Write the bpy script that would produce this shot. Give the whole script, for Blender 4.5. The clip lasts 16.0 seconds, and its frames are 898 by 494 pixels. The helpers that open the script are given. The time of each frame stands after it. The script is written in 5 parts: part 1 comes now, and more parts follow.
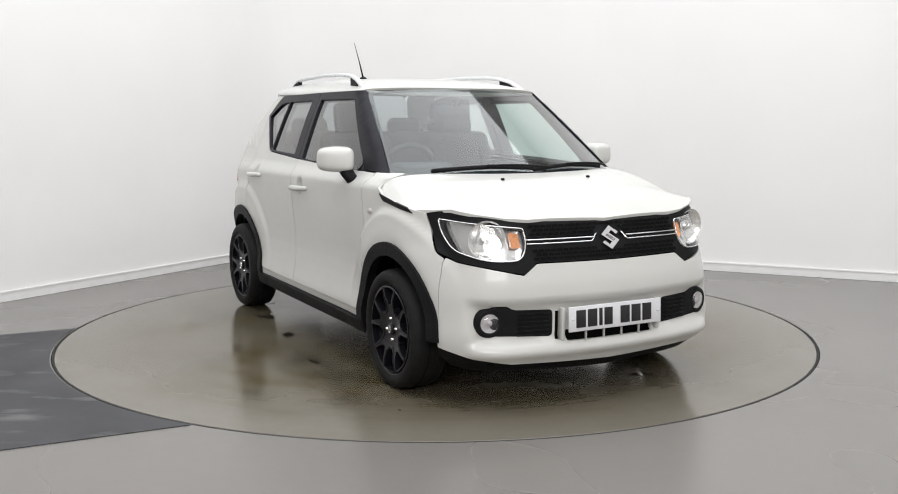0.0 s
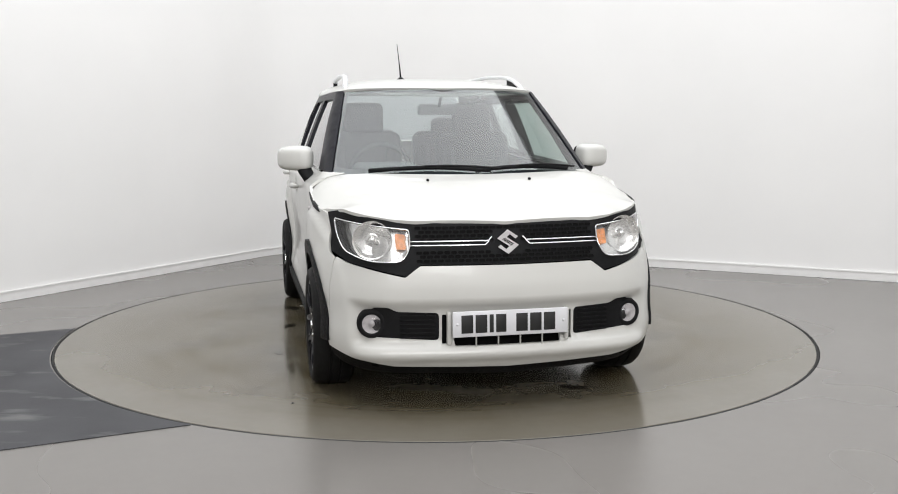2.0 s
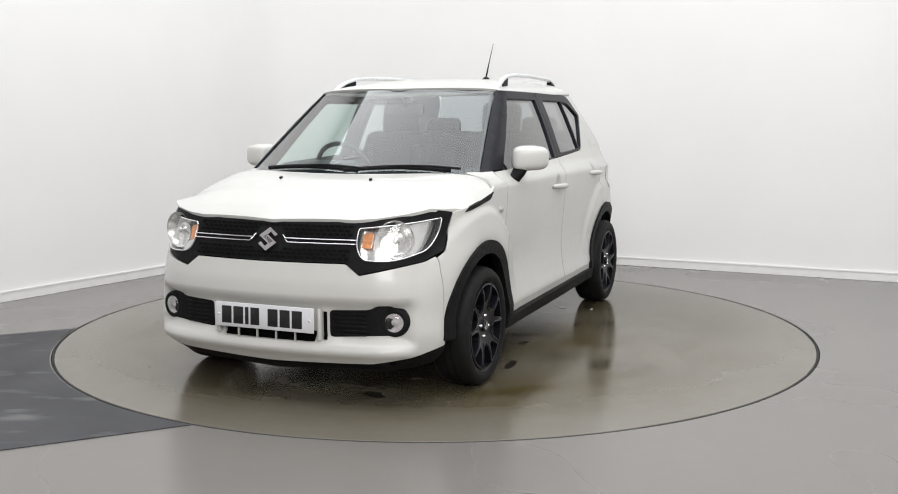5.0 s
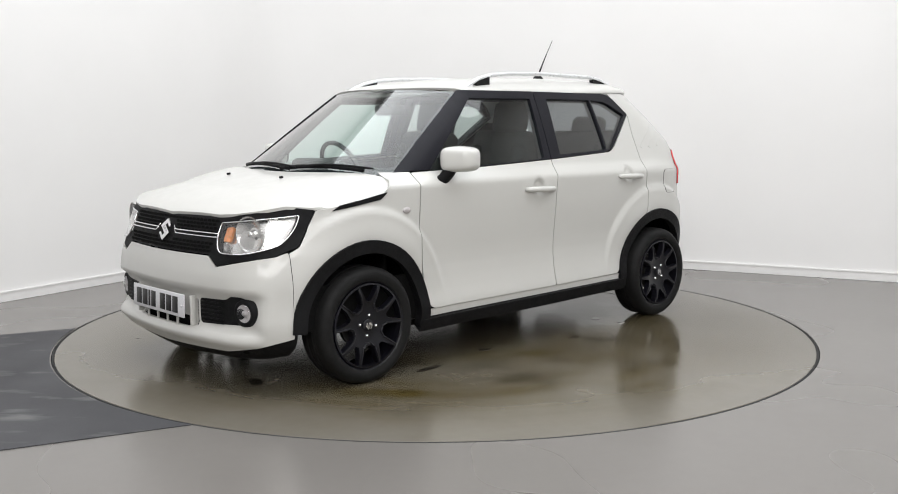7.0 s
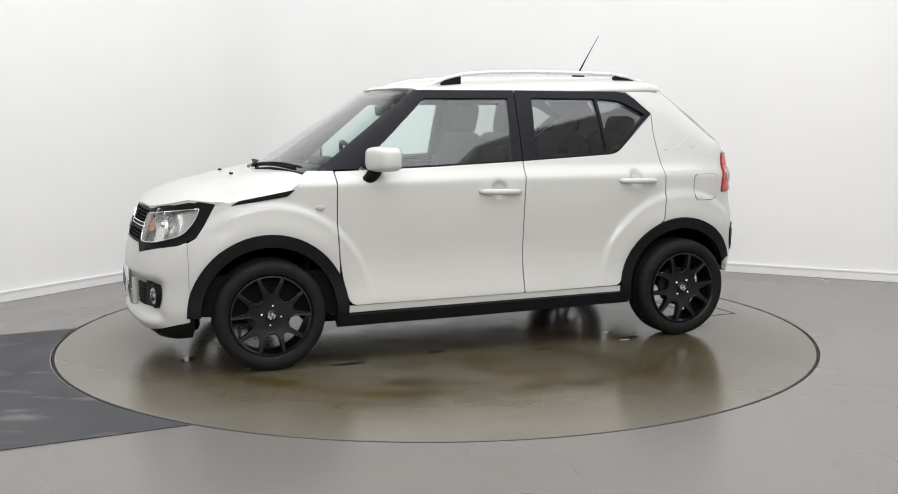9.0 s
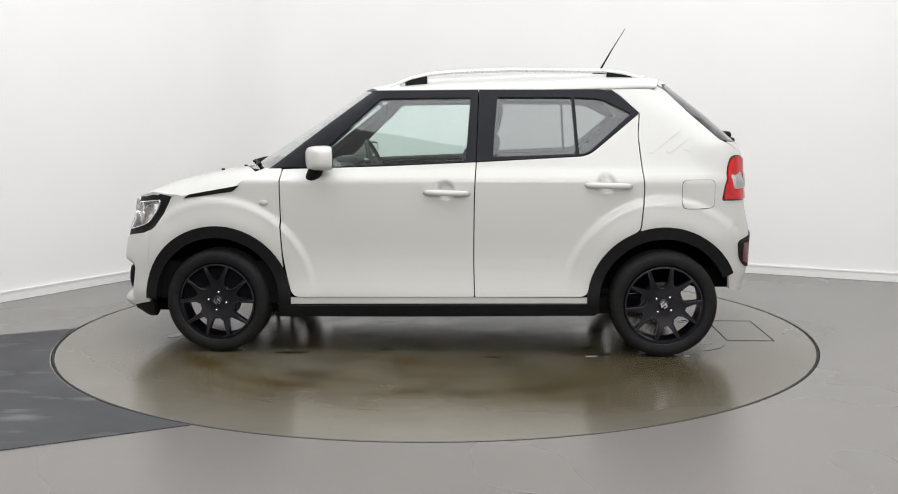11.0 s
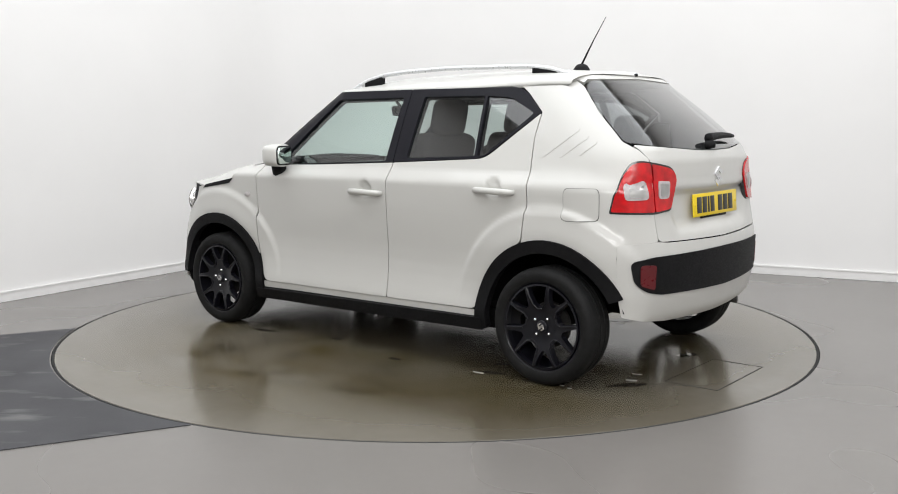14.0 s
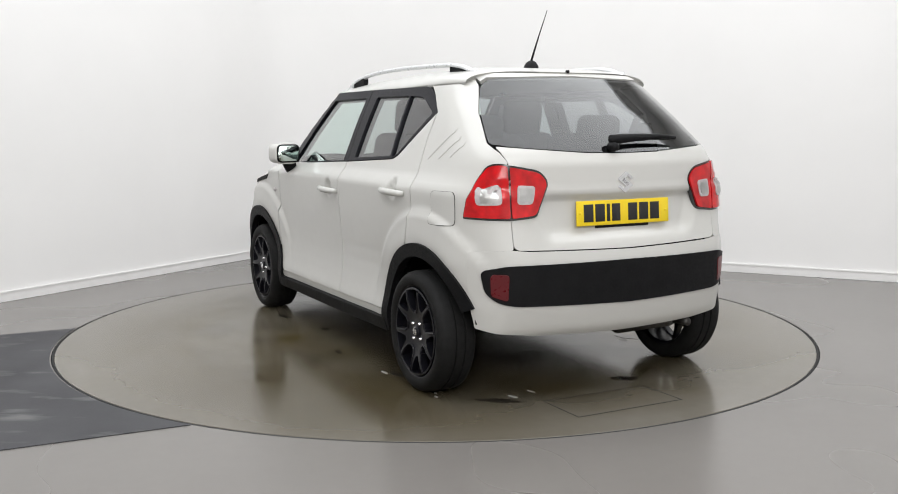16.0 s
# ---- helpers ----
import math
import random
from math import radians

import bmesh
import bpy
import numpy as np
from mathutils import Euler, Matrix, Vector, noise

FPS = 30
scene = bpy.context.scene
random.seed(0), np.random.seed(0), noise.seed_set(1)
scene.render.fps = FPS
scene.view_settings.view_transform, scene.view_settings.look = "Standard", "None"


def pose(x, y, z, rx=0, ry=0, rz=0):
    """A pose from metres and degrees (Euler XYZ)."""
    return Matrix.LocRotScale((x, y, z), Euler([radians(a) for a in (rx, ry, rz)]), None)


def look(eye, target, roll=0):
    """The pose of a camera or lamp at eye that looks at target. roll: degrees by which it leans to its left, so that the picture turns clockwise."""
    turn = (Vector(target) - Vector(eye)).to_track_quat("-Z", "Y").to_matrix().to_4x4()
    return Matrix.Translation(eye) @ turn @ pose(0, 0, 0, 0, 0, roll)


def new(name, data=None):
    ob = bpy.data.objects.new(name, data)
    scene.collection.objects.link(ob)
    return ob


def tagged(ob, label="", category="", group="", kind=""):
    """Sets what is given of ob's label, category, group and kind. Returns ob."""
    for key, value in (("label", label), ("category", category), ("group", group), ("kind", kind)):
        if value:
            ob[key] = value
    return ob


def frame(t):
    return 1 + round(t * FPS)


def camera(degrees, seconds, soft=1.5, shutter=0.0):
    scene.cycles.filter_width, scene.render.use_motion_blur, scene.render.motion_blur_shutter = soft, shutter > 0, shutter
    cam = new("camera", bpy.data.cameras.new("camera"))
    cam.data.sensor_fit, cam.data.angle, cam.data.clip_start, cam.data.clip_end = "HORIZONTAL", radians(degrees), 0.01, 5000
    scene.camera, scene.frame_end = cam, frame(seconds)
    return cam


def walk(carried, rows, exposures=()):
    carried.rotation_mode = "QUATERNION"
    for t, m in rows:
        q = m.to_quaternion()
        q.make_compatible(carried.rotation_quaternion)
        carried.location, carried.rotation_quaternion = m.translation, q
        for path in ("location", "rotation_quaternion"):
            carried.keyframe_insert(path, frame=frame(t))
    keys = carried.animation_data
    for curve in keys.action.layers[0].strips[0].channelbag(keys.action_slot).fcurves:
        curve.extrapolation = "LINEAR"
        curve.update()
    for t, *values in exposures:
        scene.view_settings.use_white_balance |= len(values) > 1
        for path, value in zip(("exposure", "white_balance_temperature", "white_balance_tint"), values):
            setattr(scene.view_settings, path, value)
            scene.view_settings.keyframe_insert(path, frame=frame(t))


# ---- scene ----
# The camera stands still on a stand; eye height about 1.2 m.
cam = camera(49.643, 16.0, soft=1.0)
EYE = (0.0, -5.9628, 1.2584)
STAND = Matrix.Translation(EYE) @ pose(0, 0, 0, 90 - 7.2705, 0, -0.7221) @ pose(0, 0, 0, 0, 0, -0.1551)
walk(cam, [(0.0, STAND), (16.0, STAND)])

# ---- light: a windowless photo bay under large ceiling softboxes ----
world = bpy.data.worlds.new("world")
scene.world = world
world.use_nodes = True
world.node_tree.nodes["Background"].inputs[0].default_value = (0.9, 0.95, 1.0, 1)
world.node_tree.nodes["Background"].inputs[1].default_value = 0.15
scene.view_settings.exposure = 0.0
CEIL = 4.6


def softbox_lamp(name, x, y, sx, sy, turn, watts, colour):
    data = bpy.data.lights.new(name, "AREA")
    data.shape, data.size, data.size_y, data.energy, data.color = "RECTANGLE", sx, sy, watts, colour
    ob = new(name, data)
    ob.matrix_basis = pose(x, y, CEIL - 0.16, 0, 0, turn)
    return ob


WALL_TURN = -26.8
softbox_lamp("softbox_lamp", 0.5, -1.4, 7.4, 6.6, WALL_TURN, 365, (0.95, 0.975, 1.0))
bank = softbox_lamp("bank_lamp", 0, 0, 5.0, 1.8, 0, 228, (1.0, 0.985, 0.975))
bank.matrix_basis = look((0.4, -8.2, 3.5), (0.0, 0.2, 0.7))

# ---- materials ----


def material(name):
    m = bpy.data.materials.new(name)
    m.use_nodes = True
    return m, m.node_tree.nodes, m.node_tree.links, m.node_tree.nodes["Principled BSDF"]


def noise_tex(nodes, links, scale, detail=4, coord="Object", stretch=None):
    tc = nodes.new("ShaderNodeTexCoord")
    n = nodes.new("ShaderNodeTexNoise")
    n.inputs["Scale"].default_value, n.inputs["Detail"].default_value = scale, detail
    src = tc.outputs[coord]
    if stretch:
        mp = nodes.new("ShaderNodeMapping")
        mp.inputs["Scale"].default_value = stretch
        links.new(src, mp.inputs[0])
        src = mp.outputs[0]
    links.new(src, n.inputs["Vector"])
    return n.outputs["Fac"]


def ramp(nodes, links, fac, stops):
    r = nodes.new("ShaderNodeValToRGB")
    while len(r.color_ramp.elements) < len(stops):
        r.color_ramp.elements.new(0.5)
    for e, (p, c) in zip(r.color_ramp.elements, stops):
        e.position, e.color = p, (*c, 1) if len(c) == 3 else c
    links.new(fac, r.inputs[0])
    return r.outputs["Color"]


def mixcol(nodes, links, fac, a, b, mode="MIX"):
    m = nodes.new("ShaderNodeMix")
    m.data_type, m.blend_type = "RGBA", mode
    for sock, v in ((m.inputs[0], fac), (m.inputs[6], a), (m.inputs[7], b)):
        if hasattr(v, "links"):
            links.new(v, sock)
        elif isinstance(v, (int, float)):
            sock.default_value = v
        else:
            sock.default_value = (*v, 1)
    return m.outputs[2]


def bump(nodes, links, bsdf, fac, strength, dist=0.002):
    b = nodes.new("ShaderNodeBump")
    b.inputs["Strength"].default_value, b.inputs["Distance"].default_value = strength, dist
    links.new(fac, b.inputs["Height"])
    links.new(b.outputs[0], bsdf.inputs["Normal"])


def simple(name, colour, rough, metal=0.0, coat=0.0, vary=0.12, scale=14, bumps=0.0, bscale=400, spec=0.5):
    """A surface with two scales of variation in colour and gloss and a fine relief."""
    m, nodes, links, b = material(name)
    big = noise_tex(nodes, links, scale)
    lo = tuple(c * (1 - vary) for c in colour)
    hi = tuple(min(1, c * (1 + vary)) for c in colour)
    links.new(ramp(nodes, links, big, [(0.3, lo), (0.7, hi)]), b.inputs["Base Color"])
    fine = noise_tex(nodes, links, scale * 6, 6)
    links.new(ramp(nodes, links, fine, [(0.3, (rough * 0.85,) * 3), (0.7, (min(1, rough * 1.15),) * 3)]), b.inputs["Roughness"])
    b.inputs["Metallic"].default_value = metal
    b.inputs["Specular IOR Level"].default_value = spec
    if coat:
        b.inputs["Coat Weight"].default_value, b.inputs["Coat Roughness"].default_value = coat, 0.03
    if bumps:
        bump(nodes, links, b, noise_tex(nodes, links, bscale, 3), bumps)
    return m


PAINT = simple("pearl_white_paint", (0.555, 0.55, 0.525), 0.36, coat=0.5, vary=0.012, scale=3, spec=0.4)
BLACK_TRIM = simple("black_textured_plastic", (0.0065, 0.0065, 0.0072), 0.58, vary=0.2, bumps=0.25, bscale=900, spec=0.16)
PILLAR = simple("satin_black_film", (0.009, 0.009, 0.013), 0.4, vary=0.1, spec=0.16)
GLOSS_BLACK = simple("gloss_black_paint", (0.012, 0.012, 0.013), 0.18, coat=0.5)
RIM = simple("black_alloy_paint", (0.006, 0.006, 0.009), 0.36, metal=0.0, coat=0.12, vary=0.2, spec=0.3)
RUBBER = simple("tyre_rubber", (0.009, 0.009, 0.009), 0.68, vary=0.25, spec=0.2, scale=30, bumps=0.2, bscale=500)
LINER = simple("underbody_black", (0.005, 0.005, 0.005), 0.85, spec=0.1)
MIRROR_GLASS = simple("mirror_glass", (0.62, 0.70, 0.66), 0.03, metal=1.0, vary=0.02)
CHROME = simple("chrome", (0.78, 0.78, 0.79), 0.08, metal=1.0, vary=0.03)
SILVER = simple("silver_rail_paint", (0.70, 0.71, 0.72), 0.3, metal=0.35, vary=0.03)
ALU = simple("bare_steel", (0.5, 0.5, 0.49), 0.35, metal=1.0, vary=0.15)
FABRIC = simple("charcoal_seat_fabric", (0.016, 0.016, 0.018), 0.9, vary=0.25, scale=60, bumps=0.5, bscale=700)
DASH = simple("dark_dashboard_plastic", (0.035, 0.036, 0.038), 0.6, bumps=0.3, bscale=800)
INNER_WHITE = simple("pale_interior_trim", (0.30, 0.30, 0.28), 0.7)
PLATE_W = simple("reflective_white_plate", (0.66, 0.66, 0.68), 0.35, vary=0.03)
PLATE_Y = simple("reflective_yellow_plate", (0.80, 0.58, 0.01), 0.35, vary=0.03)
PLATE_INK = simple("plate_black", (0.012, 0.012, 0.012), 0.4)
LAMP_CHROME = simple("lamp_reflector", (0.80, 0.79, 0.77), 0.22, metal=0.75, vary=0.08, scale=5)
AMBER = simple("amber_lens", (0.70, 0.27, 0.10), 0.2, coat=0.5, vary=0.3, scale=60)
DARK_STEEL = simple("dull_dark_steel", (0.07, 0.068, 0.065), 0.5, metal=0.7, vary=0.3)
RED_LENS = simple("red_lens", (0.50, 0.003, 0.006), 0.18, coat=0.15, vary=0.3, scale=22)
RED_DARK = simple("dark_red_lens", (0.10, 0.002, 0.005), 0.3, coat=0.2)
CLEAR_LENS = simple("milky_clear_lens", (0.46, 0.43, 0.43), 0.45, coat=0.06, vary=0.15, scale=60)


def glass_mat(name, tint, ior=1.45):
    m, nodes, links, b = material(name)
    out = nodes["Material Output"]
    nodes.remove(b)
    lw = nodes.new("ShaderNodeLayerWeight")
    lw.inputs[0].default_value = 0.5
    pw = nodes.new("ShaderNodeMath")
    pw.operation = "POWER"
    links.new(lw.outputs["Facing"], pw.inputs[0])
    pw.inputs[1].default_value = 5.0
    f0 = ((ior - 1) / (ior + 1)) ** 2
    fr = nodes.new("ShaderNodeMath")
    fr.operation = "MULTIPLY_ADD"
    links.new(pw.outputs[0], fr.inputs[0])
    fr.inputs[1].default_value, fr.inputs[2].default_value = 1 - f0, f0
    # both faces of the pane reflect: 2R / (1 + R)
    up, low, both_faces = (nodes.new("ShaderNodeMath") for _ in range(3))
    up.operation, low.operation, both_faces.operation = "MULTIPLY", "ADD", "DIVIDE"
    links.new(fr.outputs[0], up.inputs[0])
    links.new(fr.outputs[0], low.inputs[0])
    up.inputs[1].default_value, low.inputs[1].default_value = 2.0, 1.0
    links.new(up.outputs[0], both_faces.inputs[0])
    links.new(low.outputs[0], both_faces.inputs[1])
    tr = nodes.new("ShaderNodeBsdfTransparent")
    tr.inputs[0].default_value = (*tint, 1)
    gl = nodes.new("ShaderNodeBsdfGlossy")
    gl.inputs["Roughness"].default_value = 0.02
    gl.inputs["Color"].default_value = (1, 1, 1, 1)
    mix = nodes.new("ShaderNodeMixShader")
    links.new(both_faces.outputs[0], mix.inputs[0])
    links.new(tr.outputs[0], mix.inputs[1])
    links.new(gl.outputs[0], mix.inputs[2])
    links.new(mix.outputs[0], out.inputs[0])
    return m


GLASS = glass_mat("clear_green_glass", (0.80, 0.90, 0.87), 1.52)
PRIVACY = glass_mat("tinted_privacy_glass", (0.58, 0.61, 0.60), 1.52)
REAR_GLASS = glass_mat("dark_tailgate_glass", (0.35, 0.365, 0.38), 1.5)
LENS = glass_mat("clear_lamp_cover", (0.97, 0.98, 0.99))


def floor_mat(name, base, dark, rough):
    """Worn resin floor: cloudy tone, rubber scuffs, dull and damp patches."""
    m, nodes, links, b = material(name)
    cloud = noise_tex(nodes, links, 0.55, 3)
    fine = noise_tex(nodes, links, 14, 3)
    col = ramp(nodes, links, cloud, [(0.25, dark), (0.75, base)])
    col = mixcol(nodes, links, 0.05, col, ramp(nodes, links, fine, [(0.3, (0.6, 0.6, 0.6)), (0.7, (1.0, 1.0, 1.0))]), "MULTIPLY")
    links.new(col, b.inputs["Base Color"])
    mid = noise_tex(nodes, links, 0.8, 1)
    links.new(ramp(nodes, links, mid, [(0.25, (rough * 0.95,) * 3), (0.75, (rough * 1.05,) * 3)]), b.inputs["Roughness"])
    return m


def disc_mat():
    """Brown-grey resin, stained in rings by turning, wet where the car dripped, with the car's shade in its colour."""
    m, nodes, links, b = material("brown_grey_turntable_resin")

    def math_node(op, a, c, clamp=False):
        n = nodes.new("ShaderNodeMath")
        n.operation, n.use_clamp = op, clamp
        for sock, v in ((n.inputs[0], a), (n.inputs[1], c)):
            if hasattr(v, "links"):
                links.new(v, sock)
            else:
                sock.default_value = v
        return n.outputs[0]
    tc = nodes.new("ShaderNodeTexCoord")
    ln = nodes.new("ShaderNodeVectorMath")
    ln.operation = "LENGTH"
    links.new(tc.outputs["Object"], ln.inputs[0])
    rad = ln.outputs["Value"]
    cloud = noise_tex(nodes, links, 1.1, 3)
    fine = noise_tex(nodes, links, 18, 3)
    dry = ramp(nodes, links, cloud, [(0.3, (0.146, 0.131, 0.103)), (0.7, (0.174, 0.160, 0.136))])
    # rings: noise read along the radius alone
    rn = nodes.new("ShaderNodeTexNoise")
    rn.noise_dimensions = "1D"
    rn.inputs["Scale"].default_value, rn.inputs["Detail"].default_value = 5.0, 5
    links.new(rad, rn.inputs["W"])
    rings = ramp(nodes, links, rn.outputs["Fac"], [(0.40, (0, 0, 0)), (0.62, (1, 1, 1))])
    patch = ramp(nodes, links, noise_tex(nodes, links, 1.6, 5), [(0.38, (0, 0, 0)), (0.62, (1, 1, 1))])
    stain_and_shade = math_node("MULTIPLY", rings, patch)
    # the stains stay within the ground that the car covers, deepened to paint its shade
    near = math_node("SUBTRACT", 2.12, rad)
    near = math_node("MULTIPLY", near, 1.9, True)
    stain_and_shade = math_node("ADD", math_node("MULTIPLY", stain_and_shade, 0.40), math_node("MULTIPLY", patch, 0.30))
    stain_and_shade = math_node("MULTIPLY", math_node("ADD", stain_and_shade, 0.34), near)
    col = mixcol(nodes, links, stain_and_shade, dry, (0.072, 0.053, 0.017))
    wet_n = noise_tex(nodes, links, 2.6, 3)
    wet = ramp(nodes, links, wet_n, [(0.50, (0, 0, 0)), (0.66, (1, 1, 1))])
    wet = math_node("MULTIPLY", wet, math_node("MULTIPLY", math_node("SUBTRACT", 1.95, rad), 2.5, True))
    col = mixcol(nodes, links, math_node("MULTIPLY", wet, 0.55), col, (0.050, 0.044, 0.032))
    # broad brown patch beside the tail: the car's shade and dark reflection painted in
    off = nodes.new("ShaderNodeVectorMath")
    off.operation = "DISTANCE"
    links.new(tc.outputs["Object"], off.inputs[0])
    off.inputs[1].default_value = (-1.15, 1.05, 0.0)
    tail_shade = math_node("MULTIPLY", math_node("SUBTRACT", 1.35, off.outputs["Value"]), 0.95, True)
    tail_shade = math_node("MULTIPLY", tail_shade, math_node("ADD", math_node("MULTIPLY", patch, 0.25), 0.62))
    col = mixcol(nodes, links, tail_shade, col, (0.060, 0.048, 0.026))
    col = mixcol(nodes, links, 0.04, col, ramp(nodes, links, fine, [(0.35, (0.3, 0.3, 0.3)), (0.65, (1, 1, 1))]), "MULTIPLY")
    links.new(col, b.inputs["Base Color"])
    rough = math_node("ADD", math_node("MULTIPLY", wet, -0.07), 0.165)
    rough = math_node("ADD", rough, math_node("MULTIPLY", cloud, 0.04))
    links.new(rough, b.inputs["Roughness"])
    return m


FLOOR = floor_mat("grey_resin_floor", (0.188, 0.177, 0.166), (0.168, 0.157, 0.147), 0.27)
DISC = disc_mat()


def lane_mat():
    """Dark worn lane with pale tyre scuffs."""
    m, nodes, links, b = material("dark_rubber_lane")
    col = ramp(nodes, links, noise_tex(nodes, links, 2.2, 6), [(0.3, (0.042, 0.042, 0.047)), (0.7, (0.068, 0.068, 0.074))])
    scuff = ramp(nodes, links, noise_tex(nodes, links, 3.0, 4, stretch=(1.0, 2.6, 1.0)), [(0.57, (0, 0, 0)), (0.72, (1, 1, 1))])
    col = mixcol(nodes, links, scuff, col, (0.13, 0.13, 0.13))
    links.new(col, b.inputs["Base Color"])
    b.inputs["Roughness"].default_value = 0.55
    b.inputs["Specular IOR Level"].default_value = 0.22
    bump(nodes, links, b, noise_tex(nodes, links, 120, 4), 0.15, 0.002)
    return m


LANE = lane_mat()
PUDDLE = simple("standing_water", (0.030, 0.026, 0.020), 0.06, vary=0.2, spec=0.5)
PALE_FLECK = simple("pale_fleck_surface", (0.42, 0.41, 0.39), 0.3, vary=0.3, scale=60)
GAP = simple("gap_black", (0.01, 0.01, 0.01), 0.8)
WALL = simple("white_wall_paint", (0.80, 0.79, 0.78), 0.7, vary=0.015, scale=1.2, bumps=0.05, bscale=300)
SKIRT = simple("white_skirting_gloss", (0.78, 0.77, 0.76), 0.4, vary=0.02)
CEILING = simple("white_ceiling_paint", (0.8, 0.8, 0.8), 0.8, vary=0.02)

# ---- mesh helpers ----


def finish(bm, name, mat, parent=None, label="", smooth=True, offset=None):
    me = bpy.data.meshes.new(name)
    bm.to_mesh(me)
    bm.free()
    me.materials.append(mat)
    if smooth:
        me.polygons.foreach_set("use_smooth", [True] * len(me.polygons))
    ob = new(name, me)
    if parent:
        ob.parent = parent
    if label:
        tagged(ob, label)
    return ob


def part(name, bm, mat, parent, label="", smooth=True):
    """One mesh object under a thing or under a part."""
    return finish(bm, name, mat, parent, label, smooth)


def sharp(ob, deg=35):
    """Smooth shading with sharp edges past an angle."""
    bm = bmesh.new()
    bm.from_mesh(ob.data)
    for e in bm.edges:
        if len(e.link_faces) == 2 and e.calc_face_angle(0) > radians(deg):
            e.smooth = False
    bm.to_mesh(ob.data)
    bm.free()
    return ob


def box(size, centre=(0, 0, 0), bev=0.0, m=None, seg=2):
    bm = bmesh.new()
    bmesh.ops.create_cube(bm, size=1.0)
    bmesh.ops.scale(bm, vec=size, verts=bm.verts)
    if bev:
        bmesh.ops.bevel(bm, geom=bm.edges[:], offset=bev, segments=seg, affect="EDGES", profile=0.5)
    bmesh.ops.transform(bm, matrix=Matrix.Translation(centre) @ (m or Matrix()), verts=bm.verts)
    return bm


def lathe(profile, n=48, axis="y", arc=(0, 360)):
    """Turns (radius, height) round the axis."""
    bm = bmesh.new()
    closed = abs(arc[1] - arc[0]) >= 360
    rings = []
    for k in range(n if closed else n + 1):
        a = radians(arc[0] + (arc[1] - arc[0]) * k / n)
        ring = []
        for r, h in profile:
            if axis == "y":
                ring.append(bm.verts.new((r * math.cos(a), h, r * math.sin(a))))
            elif axis == "z":
                ring.append(bm.verts.new((r * math.cos(a), r * math.sin(a), h)))
            else:
                ring.append(bm.verts.new((h, r * math.cos(a), r * math.sin(a))))
        rings.append(ring)
    for k in range(n):
        a, b = rings[k], rings[(k + 1) % len(rings)]
        for i in range(len(profile) - 1):
            bm.faces.new((a[i], a[i + 1], b[i + 1], b[i]))
    bmesh.ops.remove_doubles(bm, verts=bm.verts, dist=1e-5)
    bmesh.ops.recalc_face_normals(bm, faces=bm.faces)
    return bm


def tube(points, radius, n=10, flat=1.0, taper=None, caps=True):
    """A rod along points; flat squeezes its section in height."""
    bm = bmesh.new()
    pts = [Vector(p) for p in points]
    rings = []
    for i, p in enumerate(pts):
        d = (pts[min(i + 1, len(pts) - 1)] - pts[max(i - 1, 0)]).normalized()
        side = d.cross(Vector((0, 0, 1)))
        side = side.normalized() if side.length > 1e-4 else Vector((1, 0, 0))
        up = side.cross(d)
        r = radius * (taper[i] if taper else 1)
        rings.append([bm.verts.new(p + side * r * math.cos(2 * math.pi * k / n) + up * r * flat * math.sin(2 * math.pi * k / n)) for k in range(n)])
    for a, b in zip(rings, rings[1:]):
        for k in range(n):
            bm.faces.new((a[k], a[(k + 1) % n], b[(k + 1) % n], b[k]))
    if caps:
        bm.faces.new(rings[0][::-1])
        bm.faces.new(rings[-1])
    bmesh.ops.recalc_face_normals(bm, faces=bm.faces)
    return bm


def prism(poly, h0, h1, bev=0.0):
    """A flat outline (x, y) raised from h0 to h1."""
    bm = bmesh.new()
    f = bm.faces.new([bm.verts.new((x, y, h0)) for x, y in poly])
    ret = bmesh.ops.extrude_face_region(bm, geom=[f])
    bmesh.ops.translate(bm, vec=(0, 0, h1 - h0), verts=[v for v in ret["geom"] if isinstance(v, bmesh.types.BMVert)])
    bmesh.ops.recalc_face_normals(bm, faces=bm.faces)
    if bev:
        bmesh.ops.bevel(bm, geom=bm.edges[:], offset=bev, segments=2, affect="EDGES")
    return bm


def moved(bm, m):
    bmesh.ops.transform(bm, matrix=m, verts=bm.verts)
    if m.determinant() < 0:
        bmesh.ops.reverse_faces(bm, faces=bm.faces)
    return bm


MIRROR = Matrix.Diagonal((1, -1, 1, 1))

# ---- the bay: floor, lane, walls, ceiling ----
RING = 2.2405
CORNER = Vector((-1.1735, 4.0265, 0))
A_DIR = Vector((0.8908, -0.4544, 0))
B_DIR = Vector((-0.5244, -0.8515, 0))
P1 = CORNER + A_DIR * 9.5
P3 = CORNER + B_DIR * 12.5
P2 = P1 + B_DIR * 12.5


def round_corner(r, n=10):
    """Plan points of the coved corner between the two back walls."""
    a, b = CORNER + A_DIR * r * 2.4, CORNER + B_DIR * r
    return [a * (1 - t) ** 2 + CORNER * 2 * t * (1 - t) + b * t * t for t in [k / n for k in range(n + 1)]]


